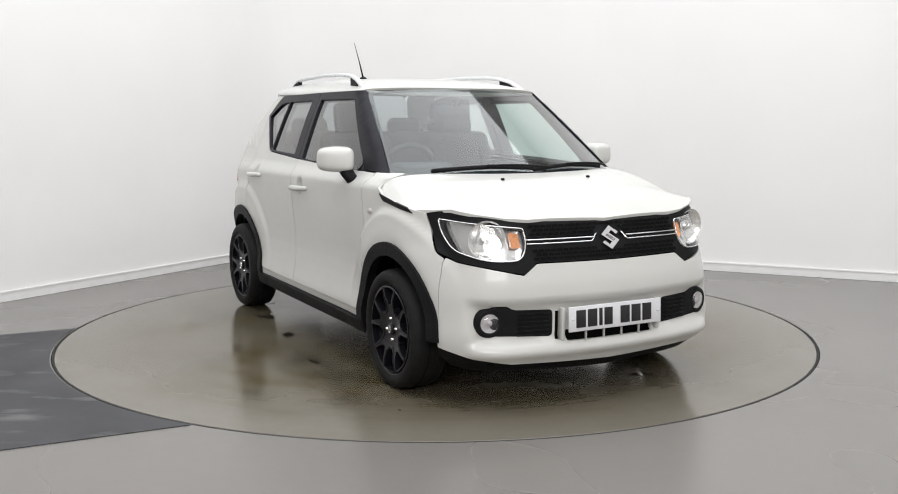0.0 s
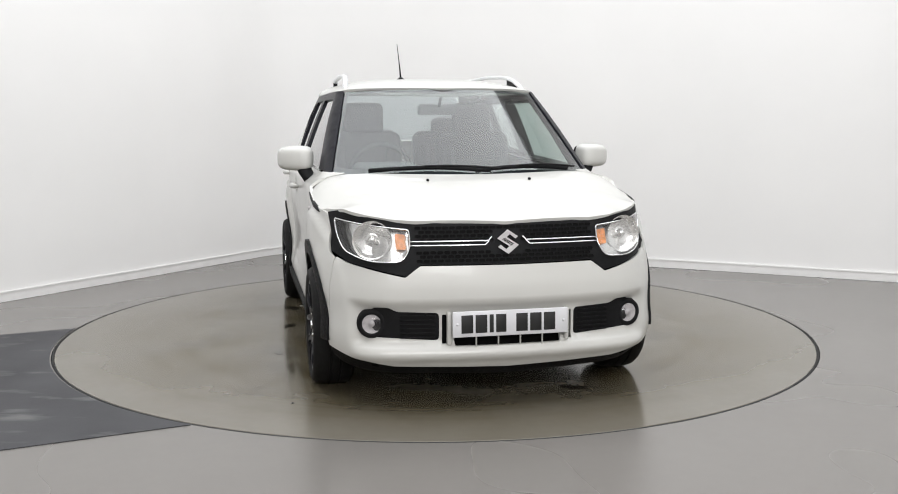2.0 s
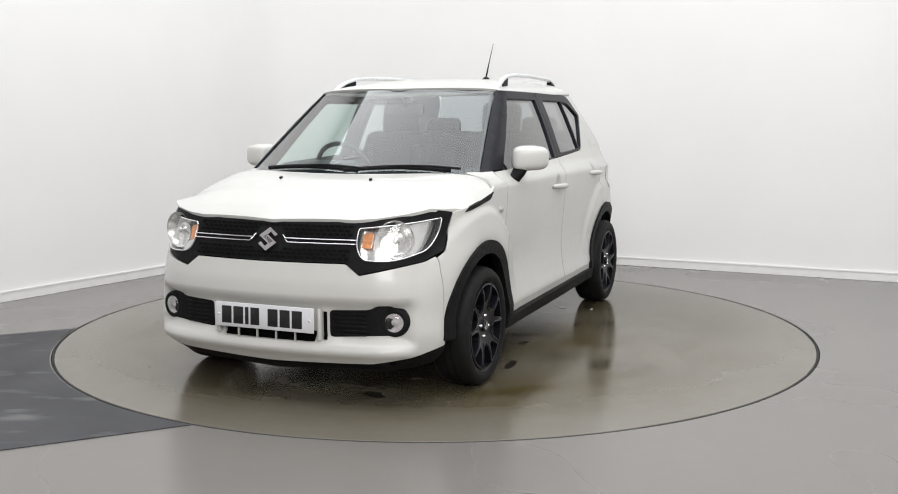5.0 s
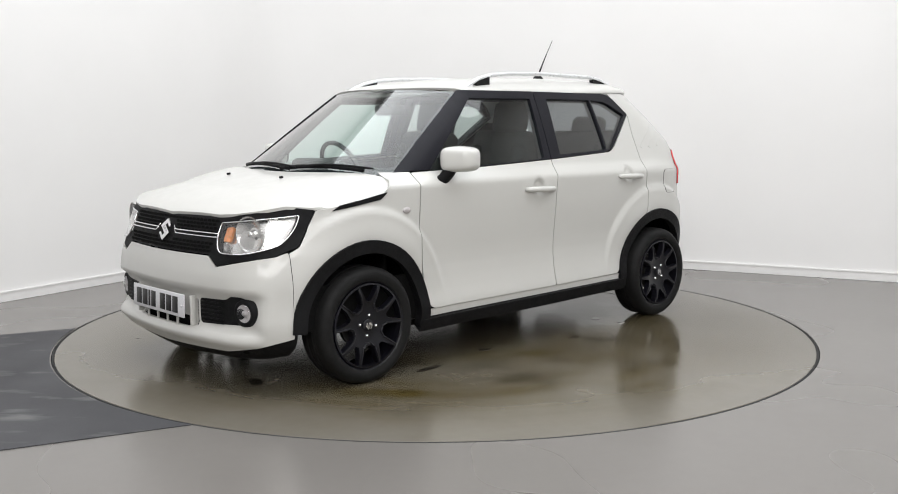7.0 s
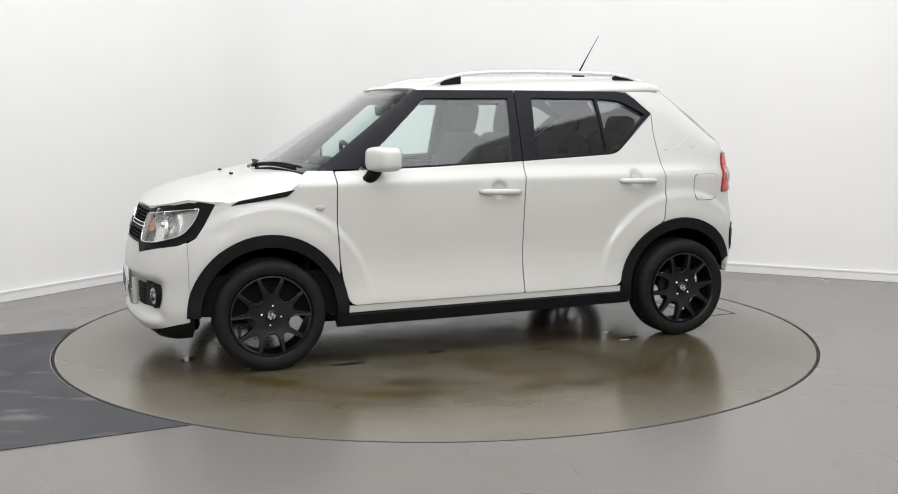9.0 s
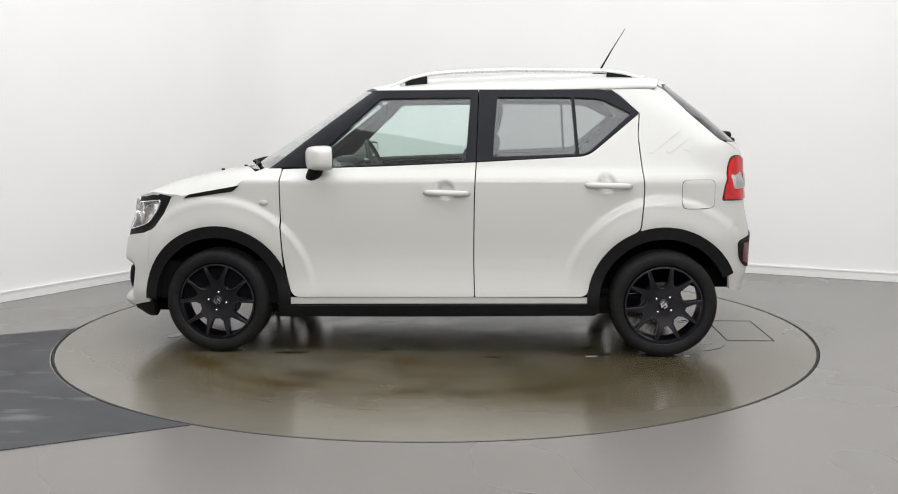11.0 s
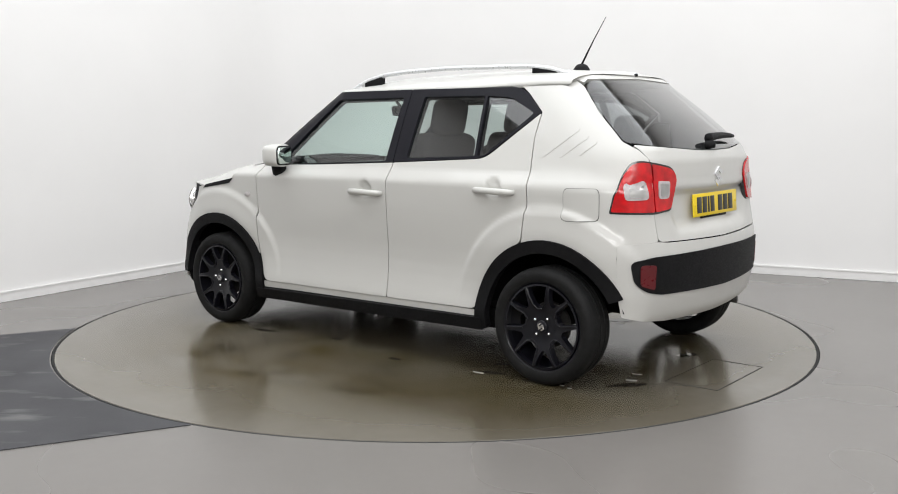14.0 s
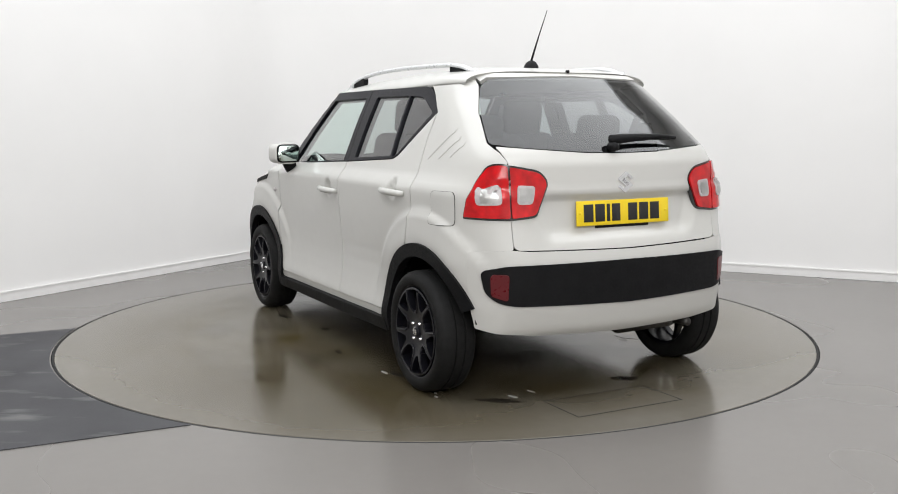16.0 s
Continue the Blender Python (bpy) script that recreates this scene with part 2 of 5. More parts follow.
def wall_strip(points, z0, z1, thick, name, mat, label):
    """An upright sheet with thickness along plan points; the room lies to the left of the way."""
    bm = bmesh.new()
    rows = []
    for i, p in enumerate(points):
        d = (points[min(i + 1, len(points) - 1)] - points[max(i - 1, 0)]).normalized()
        out = Vector((d.y, -d.x, 0)) * thick
        rows.append([bm.verts.new((q.x, q.y, z)) for q, z in ((p, z0), (p, z1), (p + out, z1), (p + out, z0))])
    for a, b in zip(rows, rows[1:]):
        for k in range(4):
            bm.faces.new((a[k], a[(k + 1) % 4], b[(k + 1) % 4], b[k]))
    bm.faces.new(rows[0])
    bm.faces.new(rows[-1][::-1])
    bmesh.ops.recalc_face_normals(bm, faces=bm.faces)
    return tagged(sharp(finish(bm, name, mat)), label, kind="structure")


cove = round_corner(0.95, 24)
wall_strip([P1 + A_DIR * 0.2, *cove, P3 + B_DIR * 0.2], 0.0, CEIL, 0.2, "wall_back", WALL, "plain white painted studio wall meeting in a coved corner")
wall_strip([P3, P2], 0.0, CEIL, 0.2, "wall_near", WALL, "plain white painted wall behind the camera")
wall_strip([P2, P1], 0.0, CEIL, 0.2, "wall_side", WALL, "plain white painted side wall of the bay")


def skirting():
    n_off = [p for p in [P1, *cove, P3]]
    inner = []
    for i, p in enumerate(n_off):
        d = (n_off[min(i + 1, len(n_off) - 1)] - n_off[max(i - 1, 0)]).normalized()
        inner.append(p + Vector((-d.y, d.x, 0)) * 0.015)
    base = wall_strip(inner, 0.002, 0.066, 0.014, "baseboard", SKIRT, "low white painted skirting board")
    cap = []
    for i, p in enumerate(n_off):
        d = (n_off[min(i + 1, len(n_off) - 1)] - n_off[max(i - 1, 0)]).normalized()
        cap.append(p + Vector((-d.y, d.x, 0)) * 0.020)
    top = wall_strip(cap, 0.066, 0.076, 0.019, "trim", SKIRT, "thin projecting white cap along the skirting")
    return base, top


skirting()


def ground():
    """Floor sheet with a round hole for the turntable."""
    bm = bmesh.new()
    n = 128
    inner = [bm.verts.new((RING * math.cos(2 * math.pi * k / n), RING * math.sin(2 * math.pi * k / n), 0)) for k in range(n)]
    low = [bm.verts.new((v.co.x, v.co.y, -0.06)) for v in inner]
    outer = [bm.verts.new((16 * math.cos(2 * math.pi * k / n), 16 * math.sin(2 * math.pi * k / n), 0)) for k in range(n)]
    for k in range(n):
        j = (k + 1) % n
        bm.faces.new((inner[k], outer[k], outer[j], inner[j]))
        bm.faces.new((low[k], inner[k], inner[j], low[j]))
    bmesh.ops.recalc_face_normals(bm, faces=bm.faces)
    ob = sharp(finish(bm, "floor", FLOOR))
    tagged(ob, "glossy grey-beige resin floor of the photo bay", kind="structure")
    pit = finish(lathe([(0.001, -0.055), (RING + 0.05, -0.055), (RING + 0.05, -0.05), (0.001, -0.05)], 64, "z"), "pit_floor", GAP)
    tagged(pit, "black bottom of the gap round the turntable", kind="structure")


ground()


def lane():
    """Dark drive-on lane that ends at the turntable."""
    d = Vector((-0.905, -0.421, 0)).normalized()
    nrm = Vector((d.y, -d.x, 0))
    far, near = Vector((-2.2475, -0.0315, 0)), Vector((-1.0447, -2.0029, 0))
    a0 = math.atan2(far.y, far.x)
    a1 = math.atan2(near.y, near.x) + 2 * math.pi
    a0 = a0 if a0 > 0 else a0 + 2 * math.pi
    edge = [Vector((RING * math.cos(a), RING * math.sin(a), 0)) * 1.003 for a in np.linspace(a0, a1, 40)]
    bm = bmesh.new()
    top = [bm.verts.new((p.x, p.y, 0.004)) for p in edge]
    end = [bm.verts.new((p.x, p.y, 0.004)) for p in [edge[0] + d * 3.4 + (edge[-1] - edge[0]) * (i / 39) for i in range(40)]]
    for i in range(39):
        bm.faces.new((top[i], top[i + 1], end[i + 1], end[i]))
    bmesh.ops.recalc_face_normals(bm, faces=bm.faces)
    ret = bmesh.ops.extrude_face_region(bm, geom=bm.faces[:])
    bmesh.ops.translate(bm, vec=(0, 0, -0.0035), verts=[v for v in ret["geom"] if isinstance(v, bmesh.types.BMVert)])
    bmesh.ops.recalc_face_normals(bm, faces=bm.faces)
    tagged(finish(bm, "road", LANE, smooth=False), "scuffed dark grey drive-on lane leading to the turntable", kind="structure")


lane()


def ceiling():
    bm = bmesh.new()
    lo = [bm.verts.new((p.x, p.y, CEIL)) for p in (CORNER, P1, P2, P3)]
    hi = [bm.verts.new((p.x, p.y, CEIL + 0.2)) for p in (CORNER, P1, P2, P3)]
    bm.faces.new(lo)
    bm.faces.new(hi[::-1])
    for k in range(4):
        bm.faces.new((lo[k], lo[(k + 1) % 4], hi[(k + 1) % 4], hi[k]))
    bmesh.ops.recalc_face_normals(bm, faces=bm.faces)
    tagged(finish(bm, "ceiling", CEILING, smooth=False), "plain white ceiling above the bay", kind="structure")


ceiling()

# ---- the turntable ----
turntable = tagged(new("turntable"), "round brown-grey resin vehicle turntable flush with the floor", "turntable")
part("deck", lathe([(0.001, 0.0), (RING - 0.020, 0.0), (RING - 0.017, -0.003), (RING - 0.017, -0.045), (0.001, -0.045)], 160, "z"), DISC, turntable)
sharp(turntable.children[0], 30)
# black strip added just below deck level to draw the gap's dark line
part("rim_seal", lathe([(RING - 0.018, -0.02), (RING - 0.017, -0.0015), (RING - 0.003, -0.0015), (RING - 0.002, -0.02)], 160, "z"), GAP, turntable, "black strip standing in for the dark gap round the turntable")

# ---- the car: one skin, from plan outlines at each height ----
CAR_AT = (-0.0585, -0.0505, 0.0)
car = tagged(new("car"), "pearl white compact SUV hatchback with black trim on the turntable", "car")
HUB_F, HUB_R, HUB_Z, WHEEL_Z = 1.2175, -1.2175, 0.297, 0.2878


def curve(z, keys):
    keys = sorted(keys)
    return float(np.interp(z, [k[0] for k in keys], [k[1] for k in keys]))


XF = [(0.15, 1.80), (0.19, 1.845), (0.25, 1.885), (0.35, 1.893), (0.47, 1.893), (0.56, 1.885), (0.66, 1.862), (0.74, 1.832), (0.82, 1.80), (0.95, 1.76), (1.0, 1.19), (1.45, 0.49), (1.50, 0.40)]
XR = [(0.15, -1.64), (0.28, -1.685), (0.34, -1.745), (0.45, -1.775), (0.64, -1.782), (0.69, -1.775), (0.80, -1.752), (0.90, -1.738), (1.00, -1.730), (1.08, -1.728), (1.14, -1.700), (1.30, -1.52), (1.47, -1.30), (1.50, -1.25)]
WZ = [(0.15, 0.72), (0.22, 0.782), (0.29, 0.796), (0.325, 0.797), (0.345, 0.794), (0.40, 0.783), (0.46, 0.775), (0.53, 0.771), (0.60, 0.773), (0.80, 0.790), (0.92, 0.797), (0.955, 0.798), (0.975, 0.785), (1.02, 0.752), (1.10, 0.722), (1.20, 0.685), (1.30, 0.645), (1.44, 0.582), (1.50, 0.54)]
ZS = np.arange(0.14, 1.505, 0.01)


def plan(z):
    """Half outline at height z, from the nose's middle round the side to the tail's middle."""
    xf, xr, w = curve(z, XF), curve(z, XR), curve(z, WZ)
    k = min(max((z - 0.95) / 0.05, 0), 1)
    kk = min(max((z - 0.52) / 0.2, 0), 1)
    bow, rx, ry = 0.20 + 0.26 * k, 0.30 + 0.10 * kk - 0.35 * k, 0.26 + 0.04 * kk - 0.26 * k
    rbow, rrx, rry = 0.22, 0.26, 0.20
    pts = [(xf - bow * y * y, y) for y in np.linspace(0, w - ry, 60)[:-1]]
    for a in np.linspace(0, math.pi / 2, 60):
        y = w - ry + ry * math.sin(a)
        pts.append((xf - bow * y * y - rx * (1 - math.cos(a)), y))
    rear = [(xr + rbow * y * y, y) for y in np.linspace(0, w - rry, 60)[:-1]]
    for a in np.linspace(0, math.pi / 2, 60):
        y = w - rry + rry * math.sin(a)
        rear.append((xr + rbow * y * y + rrx * (1 - math.cos(a)), y))
    x0, x1 = pts[-1][0], rear[-1][0]
    pts += [(x0 + (x1 - x0) * s, w) for s in np.linspace(0, 1, 140)[1:-1]]
    pts += rear[::-1]
    p = np.array(pts)
    # the sides draw in a little towards both ends
    side = np.clip(p[:, 1] / w, 0, 1) ** 4
    p[:, 1] -= side * (0.030 * np.clip((-p[:, 0] - 0.5) / 0.9, 0, 1) ** 1.6 + (0.045 * k * np.clip(p[:, 0] / 0.9, 0, 1) ** 2))
    u = np.r_[0, np.cumsum(np.hypot(*np.diff(p, axis=0).T))]
    return p, u


PLANS = [plan(z) for z in ZS]
MIDS = [float(np.interp(0.0, -p[:, 0], s)) for p, s in PLANS]


def step(a, b, v):
    t = np.clip((v - a) / (b - a), 0, 1)
    return t * t * (3 - 2 * t)


def blister(x, z):
    """The flared wheel houses: a crisp shoulder round each wheel, fading out low on the doors."""
    out = 0.0
    for hub, lo, hi in ((HUB_F, 1.56, 1.76), (HUB_R, 1.56, 1.74)):
        r = math.hypot(x - hub, (z - HUB_Z) * 0.97)
        f = 0.024 * float(step(0.556, 0.520, r)) + 0.013 * float(step(0.520, 0.41, r))
        f *= float(step(0.32, 0.68, z)) * 0.85 + 0.15
        f *= 1 - float(step(lo, hi, abs(x)))
        out = max(out, f)
    return out


def row(z):
    i = min(max((z - ZS[0]) / 0.01, 0), len(ZS) - 1.001)
    return int(i), i - int(i)


def total(z):
    i, f = row(z)
    return PLANS[i][1][-1] * (1 - f) + PLANS[i + 1][1][-1] * f


def middle(z):
    """Arc length from the nose's middle to the side abreast of the car's centre."""
    i, f = row(z)
    return MIDS[i] * (1 - f) + MIDS[i + 1] * f


def skin(u, z, rear=False):
    """A point of the skin at arc length u from the nose's middle (rear: from the tail's; "mid": from the middle of the left side) and height z."""
    sgn = 1.0 if u >= 0 or rear == "mid" else -1.0
    if rear == "mid":
        u += middle(z)
    elif rear:
        u = total(z) - abs(u)
    else:
        u = abs(u)
    i, f = row(z)
    out = []
    for j in (i, i + 1):
        p, s = PLANS[j]
        out.append((np.interp(u, s, p[:, 0]), np.interp(u, s, p[:, 1])))
    x = out[0][0] * (1 - f) + out[1][0] * f
    y = out[0][1] * (1 - f) + out[1][1] * f
    if 0.1 < z < 0.95:
        y += blister(x, z) * min(1.0, y / 0.6)
    return Vector((x, sgn * y, z))


def skin_n(u, z, rear=False):
    e = 0.004
    du = skin(u + e, z, rear) - skin(u - e, z, rear)
    dz = skin(u, z + e, rear) - skin(u, z - e, rear)
    n = dz.cross(du) if rear is True else du.cross(dz)
    n.normalize()
    return n


def chart(spec, rear=False):
    """('f', y, z), ('s', x, z) or ('r', y, z) to arc length and height."""
    kind, a, z = spec
    i, f = row(z)
    us = []
    for j in (i, i + 1):
        p, s = PLANS[j]
        if kind == "f":
            us.append(np.interp(abs(a), p[:150, 1][:118], s[:118]))
        elif kind == "s":
            us.append(np.interp(-a, -p[:, 0], s))
        else:
            q = p[::-1]
            us.append(s[-1] - np.interp(abs(a), q[:117, 1], (s[-1] - s[::-1])[:117]))
    u = us[0] * (1 - f) + us[1] * f
    if rear == "mid":
        return (u - middle(z), z)
    if rear:
        u = total(z) - u
    return (u if a >= 0 or kind == "s" else -u, z)


def rounded(poly, r):
    """Rounds the corners of an outline; r is one radius or one for each corner."""
    n, out = len(poly), []
    rs = r if isinstance(r, (list, tuple)) else [r] * n
    for i in range(n):
        a, b, c = Vector(poly[i - 1]), Vector(poly[i]), Vector(poly[(i + 1) % n])
        ri = min(rs[i], (a - b).length * 0.48, (c - b).length * 0.48)
        if ri < 1e-4:
            out.append(tuple(b))
            continue
        p, q = b + (a - b).normalized() * ri, b + (c - b).normalized() * ri
        for t in (0, 0.25, 0.5, 0.75, 1):
            out.append(tuple(p * (1 - t) ** 2 + b * 2 * t * (1 - t) + q * t * t))
    return out


def outline(specs, r, rear):
    """An outline of specs in arc length and height, with rounded corners; long edges follow their straight course in the specs."""
    n = len(specs)
    rs = list(r) + [0.0] * n if isinstance(r, (list, tuple)) else [r] * n
    pts, rad = [], []
    for i in range(n):
        a, b = specs[i], specs[(i + 1) % n]
        pts.append(chart(a, rear))
        rad.append(rs[i])
        if a[0] != b[0] or a[1] * b[1] < 0:
            continue
        length = math.hypot(a[1] - b[1], a[2] - b[2])
        lo, hi = rs[i] * 2.1 + 0.01, length - rs[(i + 1) % n] * 2.1 - 0.01
        k = int((hi - lo) / 0.04) + 1 if hi > lo else 0
        for j in range(k):
            t = (lo + (hi - lo) * (j + 0.5) / k) / length
            pts.append(chart((a[0], a[1] + (b[1] - a[1]) * t, a[2] + (b[2] - a[2]) * t), rear))
            rad.append(0.0)
    return rounded(pts, rad)


def dense(poly, d):
    out = []
    for i in range(len(poly)):
        a, b = Vector(poly[i]), Vector(poly[(i + 1) % len(poly)])
        k = max(1, int(math.ceil((b - a).length / d)))
        out += [tuple(a + (b - a) * (j / k)) for j in range(k)]
    return out


def inside(pts, poly):
    x, y = pts[:, 0], pts[:, 1]
    r = np.zeros(len(pts), bool)
    for i in range(len(poly)):
        (ax, ay), (bx, by) = poly[i], poly[i - 1]
        hit = ((ay > y) != (by > y)) & (x < (bx - ax) * (y - ay) / (by - ay + 1e-12) + ax)
        r ^= hit
    return r


def edge_gap(pts, poly):
    d = np.full(len(pts), 9.0)
    for i in range(len(poly)):
        a, b = np.array(poly[i - 1]), np.array(poly[i])
        ab = b - a
        t = np.clip(((pts - a) @ ab) / (ab @ ab + 1e-12), 0, 1)
        d = np.minimum(d, np.hypot(*(pts - a - t[:, None] * ab).T))
    return d


def fill(outline, holes, grid):
    """Triangles over a flat outline with holes: points and faces."""
    from mathutils.geometry import delaunay_2d_cdt
    loops = [outline, *holes]
    verts, edges = [], []
    for lp in loops:
        k = len(verts)
        verts += [Vector(p) for p in lp]
        edges += [(k + i, k + (i + 1) % len(lp)) for i in range(len(lp))]
    lo, hi = np.min(outline, axis=0), np.max(outline, axis=0)
    gx, gy = np.meshgrid(np.arange(lo[0], hi[0], grid), np.arange(lo[1], hi[1], grid))
    g = np.c_[gx.ravel(), gy.ravel()]
    keep = inside(g, outline)
    for h in holes:
        keep &= ~inside(g, h)
    g = g[keep]
    for lp in loops:
        g = g[edge_gap(g, lp) > grid * 0.45]
    verts += [Vector(p) for p in g]
    v, _, f, *_ = delaunay_2d_cdt(verts, edges, [], 0, 1e-6)
    P = np.array([tuple(p) for p in v])
    cen = np.array([P[list(t)].mean(axis=0) for t in f])
    ok = inside(cen, outline)
    for h in holes:
        ok &= ~inside(cen, h)
    return P, [t for t, k in zip(f, ok) if k]


def shell(P, faces, place, thick):
    """A sheet with a rim: place(p, depth) gives the point at that depth below the skin."""
    bm = bmesh.new()
    used = sorted({i for t in faces for i in t})
    top = {i: bm.verts.new(place(P[i], 0.0)) for i in used}
    for t in faces:
        bm.faces.new([top[i] for i in t])
    count = {}
    for t in faces:
        for i in range(len(t)):
            e = (t[i], t[(i + 1) % len(t)])
            count[frozenset(e)] = None if frozenset(e) in count else e
    rim = [e for e in count.values() if e]
    ids = sorted({i for e in rim for i in e})
    ra = {i: bm.verts.new(place(P[i], 0.0)) for i in ids}
    rb = {i: bm.verts.new(place(P[i], thick)) for i in ids}
    for a, b in rim:
        bm.faces.new((ra[b], ra[a], rb[a], rb[b]))
    return bm


def panel(name, specs, mat, parent, off=0.0, thick=0.014, grid=0.035, r=0.012, holes=(), rear=False, label="", depth=None, mirror=False, gap=0.0):
    """A piece of the skin inside an outline. depth(point) moves it in or out. mirror: the same on the car's other side."""
    rear = "mid" if not rear else rear

    def flat(sp, rad):
        return dense(outline(sp, rad, rear), grid)
    P, faces = fill(flat(specs, r), [flat(h, hr) for h, hr in holes], grid)

    def place(p, d):
        q = skin(p[0], p[1], rear)
        o = off - d + (depth(q) if depth else 0.0)
        return q + skin_n(p[0], p[1], rear) * o
    bm = shell(P, faces, place, thick)
    # the faces look outwards
    s = sum((f.normal.dot(skin_side(f.calc_center_median())) for f in list(bm.faces)[:40] if not f.normal_update()), 0.0)
    if s < 0:
        bmesh.ops.reverse_faces(bm, faces=bm.faces)
    if mirror:
        moved(bm, MIRROR)
    return part(name, bm, mat, parent, label)


def skin_side(p):
    """Roughly outwards."""
    return Vector((p.x / 1.8 if abs(p.x) > 1.2 else 0, p.y / 0.8, (p.z - 0.6) * 0.8))


def arch(hub, radius, a0, a1, n=14, kind="s"):
    return [("s", hub + radius * math.cos(radians(a)), HUB_Z + radius * math.sin(radians(a))) for a in np.linspace(a0, a1, n)]


def both(name, specs, mat, **kw):
    """The same panel on the left and on the right side."""
    pa, pb = kw.pop("parents", (car, car))
    return panel(name, specs, mat, pa, **kw), panel(name, specs, mat, pb, mirror=True, **kw)

ARCH_R = 0.372


def cup(q):
    """The hollow behind each door handle."""
    d = 0.0
    for hx, hz in ((-0.045, 0.902), (-0.905, 0.942)):
        r = math.hypot(q.x - hx, q.z - hz)
        d -= 0.022 * float(1 - step(0.030, 0.050, r))
    return d


# front wings
WING = arch(HUB_F, ARCH_R, 176, 8, 20) + [("s", 1.613, 0.36), ("s", 1.612, 0.60), ("s", 1.612, 0.668), ("s", 1.571, 0.694), ("s", 1.524, 0.762), ("s", 1.473, 0.857), ("s", 1.40, 0.868), ("s", 1.10, 0.923),
        ("s", 1.055, 0.96), ("s", 0.985, 1.012), ("s", 0.862, 1.014), ("s", 0.864, 0.86), ("s", 0.864, 0.70), ("s", 0.850, 0.45)]
front_wings = both("front_wing", WING, PAINT, r=0.004, grid=0.016)
# doors, below the windows
FDOOR = [("s", 0.855, 1.010), ("s", 0.857, 0.86), ("s", 0.857, 0.70), ("s", 0.846, 0.50), ("s", 0.800, 0.313), ("s", -0.198, 0.319), ("s", -0.192, 0.51), ("s", -0.196, 0.86), ("s", -0.205, 1.048), ("s", 0.36, 1.024)]
front_doors = both("front_door", FDOOR, PAINT, r=[0.004, 0.1, 0.1, 0.1, 0.045, 0.012, 0.1, 0.1, 0.004, 0.05], grid=0.014, depth=cup)
RDOOR = [("s", -0.211, 1.048), ("s", -0.202, 0.86), ("s", -0.198, 0.51), ("s", -0.204, 0.319), ("s", -0.80, 0.326), ("s", -0.838, 0.40)] + arch(HUB_R, ARCH_R + 0.03, 5, 60, 9)[1:] + [
         ("s", -1.085, 0.69), ("s", -1.106, 0.90), ("s", -1.085, 1.09), ("s", -1.075, 1.19), ("s", -1.085, 1.305), ("s", -1.00, 1.235), ("s", -0.81, 1.080)]
rear_doors = both("rear_door", RDOOR, PAINT, r=[0.004, 0.1, 0.1, 0.012, 0.03, 0.03] + [0] * 8 + [0.02, 0.06, 0.06, 0.05, 0.004, 0.004, 0.05], grid=0.014, depth=cup)
# rear quarters up to the roof
QUART = [("s", -1.112, 0.90), ("s", -1.092, 0.69), ("s", -1.075, 0.655)] + arch(HUB_R, ARCH_R, 73, 158, 12) + [("s", -1.572, 0.46), ("s", -1.572, 0.6995), ("r", 0.568, 0.710),
         ("r", 0.568, 1.09), ("r", 0.584, 1.13), ("r", 0.604, 1.170), ("r", 0.558, 1.31), ("r", 0.488, 1.435), ("r", 0.478, 1.472), ("s", -1.17, 1.460), ("s", -0.93, 1.446), ("s", -0.99, 1.404), ("s", -1.092, 1.310), ("s", -1.081, 1.19), ("s", -1.091, 1.09)]
rear_quarters = both("rear_quarter", QUART, PAINT, r=[0.05] * 3 + [0] * 12 + [0.01] * 13 + [0.02, 0.01], grid=0.025)
# sills, white strip and black skirt
both("sill", [("s", 0.822, 0.309), ("s", -0.838, 0.321), ("s", -0.838, 0.288), ("s", 0.822, 0.272)], PAINT, off=-0.006, r=0.0, grid=0.06)
both("sill_skirt", [("s", 0.86, 0.266), ("s", -0.84, 0.288), ("s", -0.86, 0.225), ("s", 0.88, 0.212)], BLACK_TRIM, off=0.016, thick=0.05, r=0.012, grid=0.03, label="black textured plastic sill skirt")
# wheel arch trims
for hub, lo, hi in ((HUB_F, 0, 190), (HUB_R, -10, 158)):
    trim = arch(hub, 0.408, lo, hi, 30) + arch(hub, 0.345, hi, lo, 26)
    both("wheel_arch_trim", trim, BLACK_TRIM, off=0.012, thick=0.045, r=0.0, grid=0.02, label="black textured plastic wheel arch trim")

# grille surround, front bumper
SUR = [("f", 0.0, 0.652), ("f", 0.385, 0.655), ("f", 0.452, 0.606), ("f", 0.63, 0.644), ("s", 1.66, 0.657), ("s", 1.576, 0.698), ("s", 1.529, 0.764), ("s", 1.477, 0.860), ("s", 1.56, 0.874), ("f", 0.66, 0.869), ("f", 0.60, 0.852), ("f", 0.50, 0.837), ("f", 0.40, 0.831), ("f", 0.2, 0.823)]


def outline_open(half, rs, rear):
    """The same for a half outline that starts and ends on the middle plane."""
    n = len(half)
    full = outline(half, rs, rear)
    # the closing run along the middle plane is dropped
    return [p for p in full if not (abs(p[0]) < 1e-6 and min(half[0][2], half[-1][2]) + 1e-4 < p[1] < max(half[0][2], half[-1][2]) - 1e-4)]


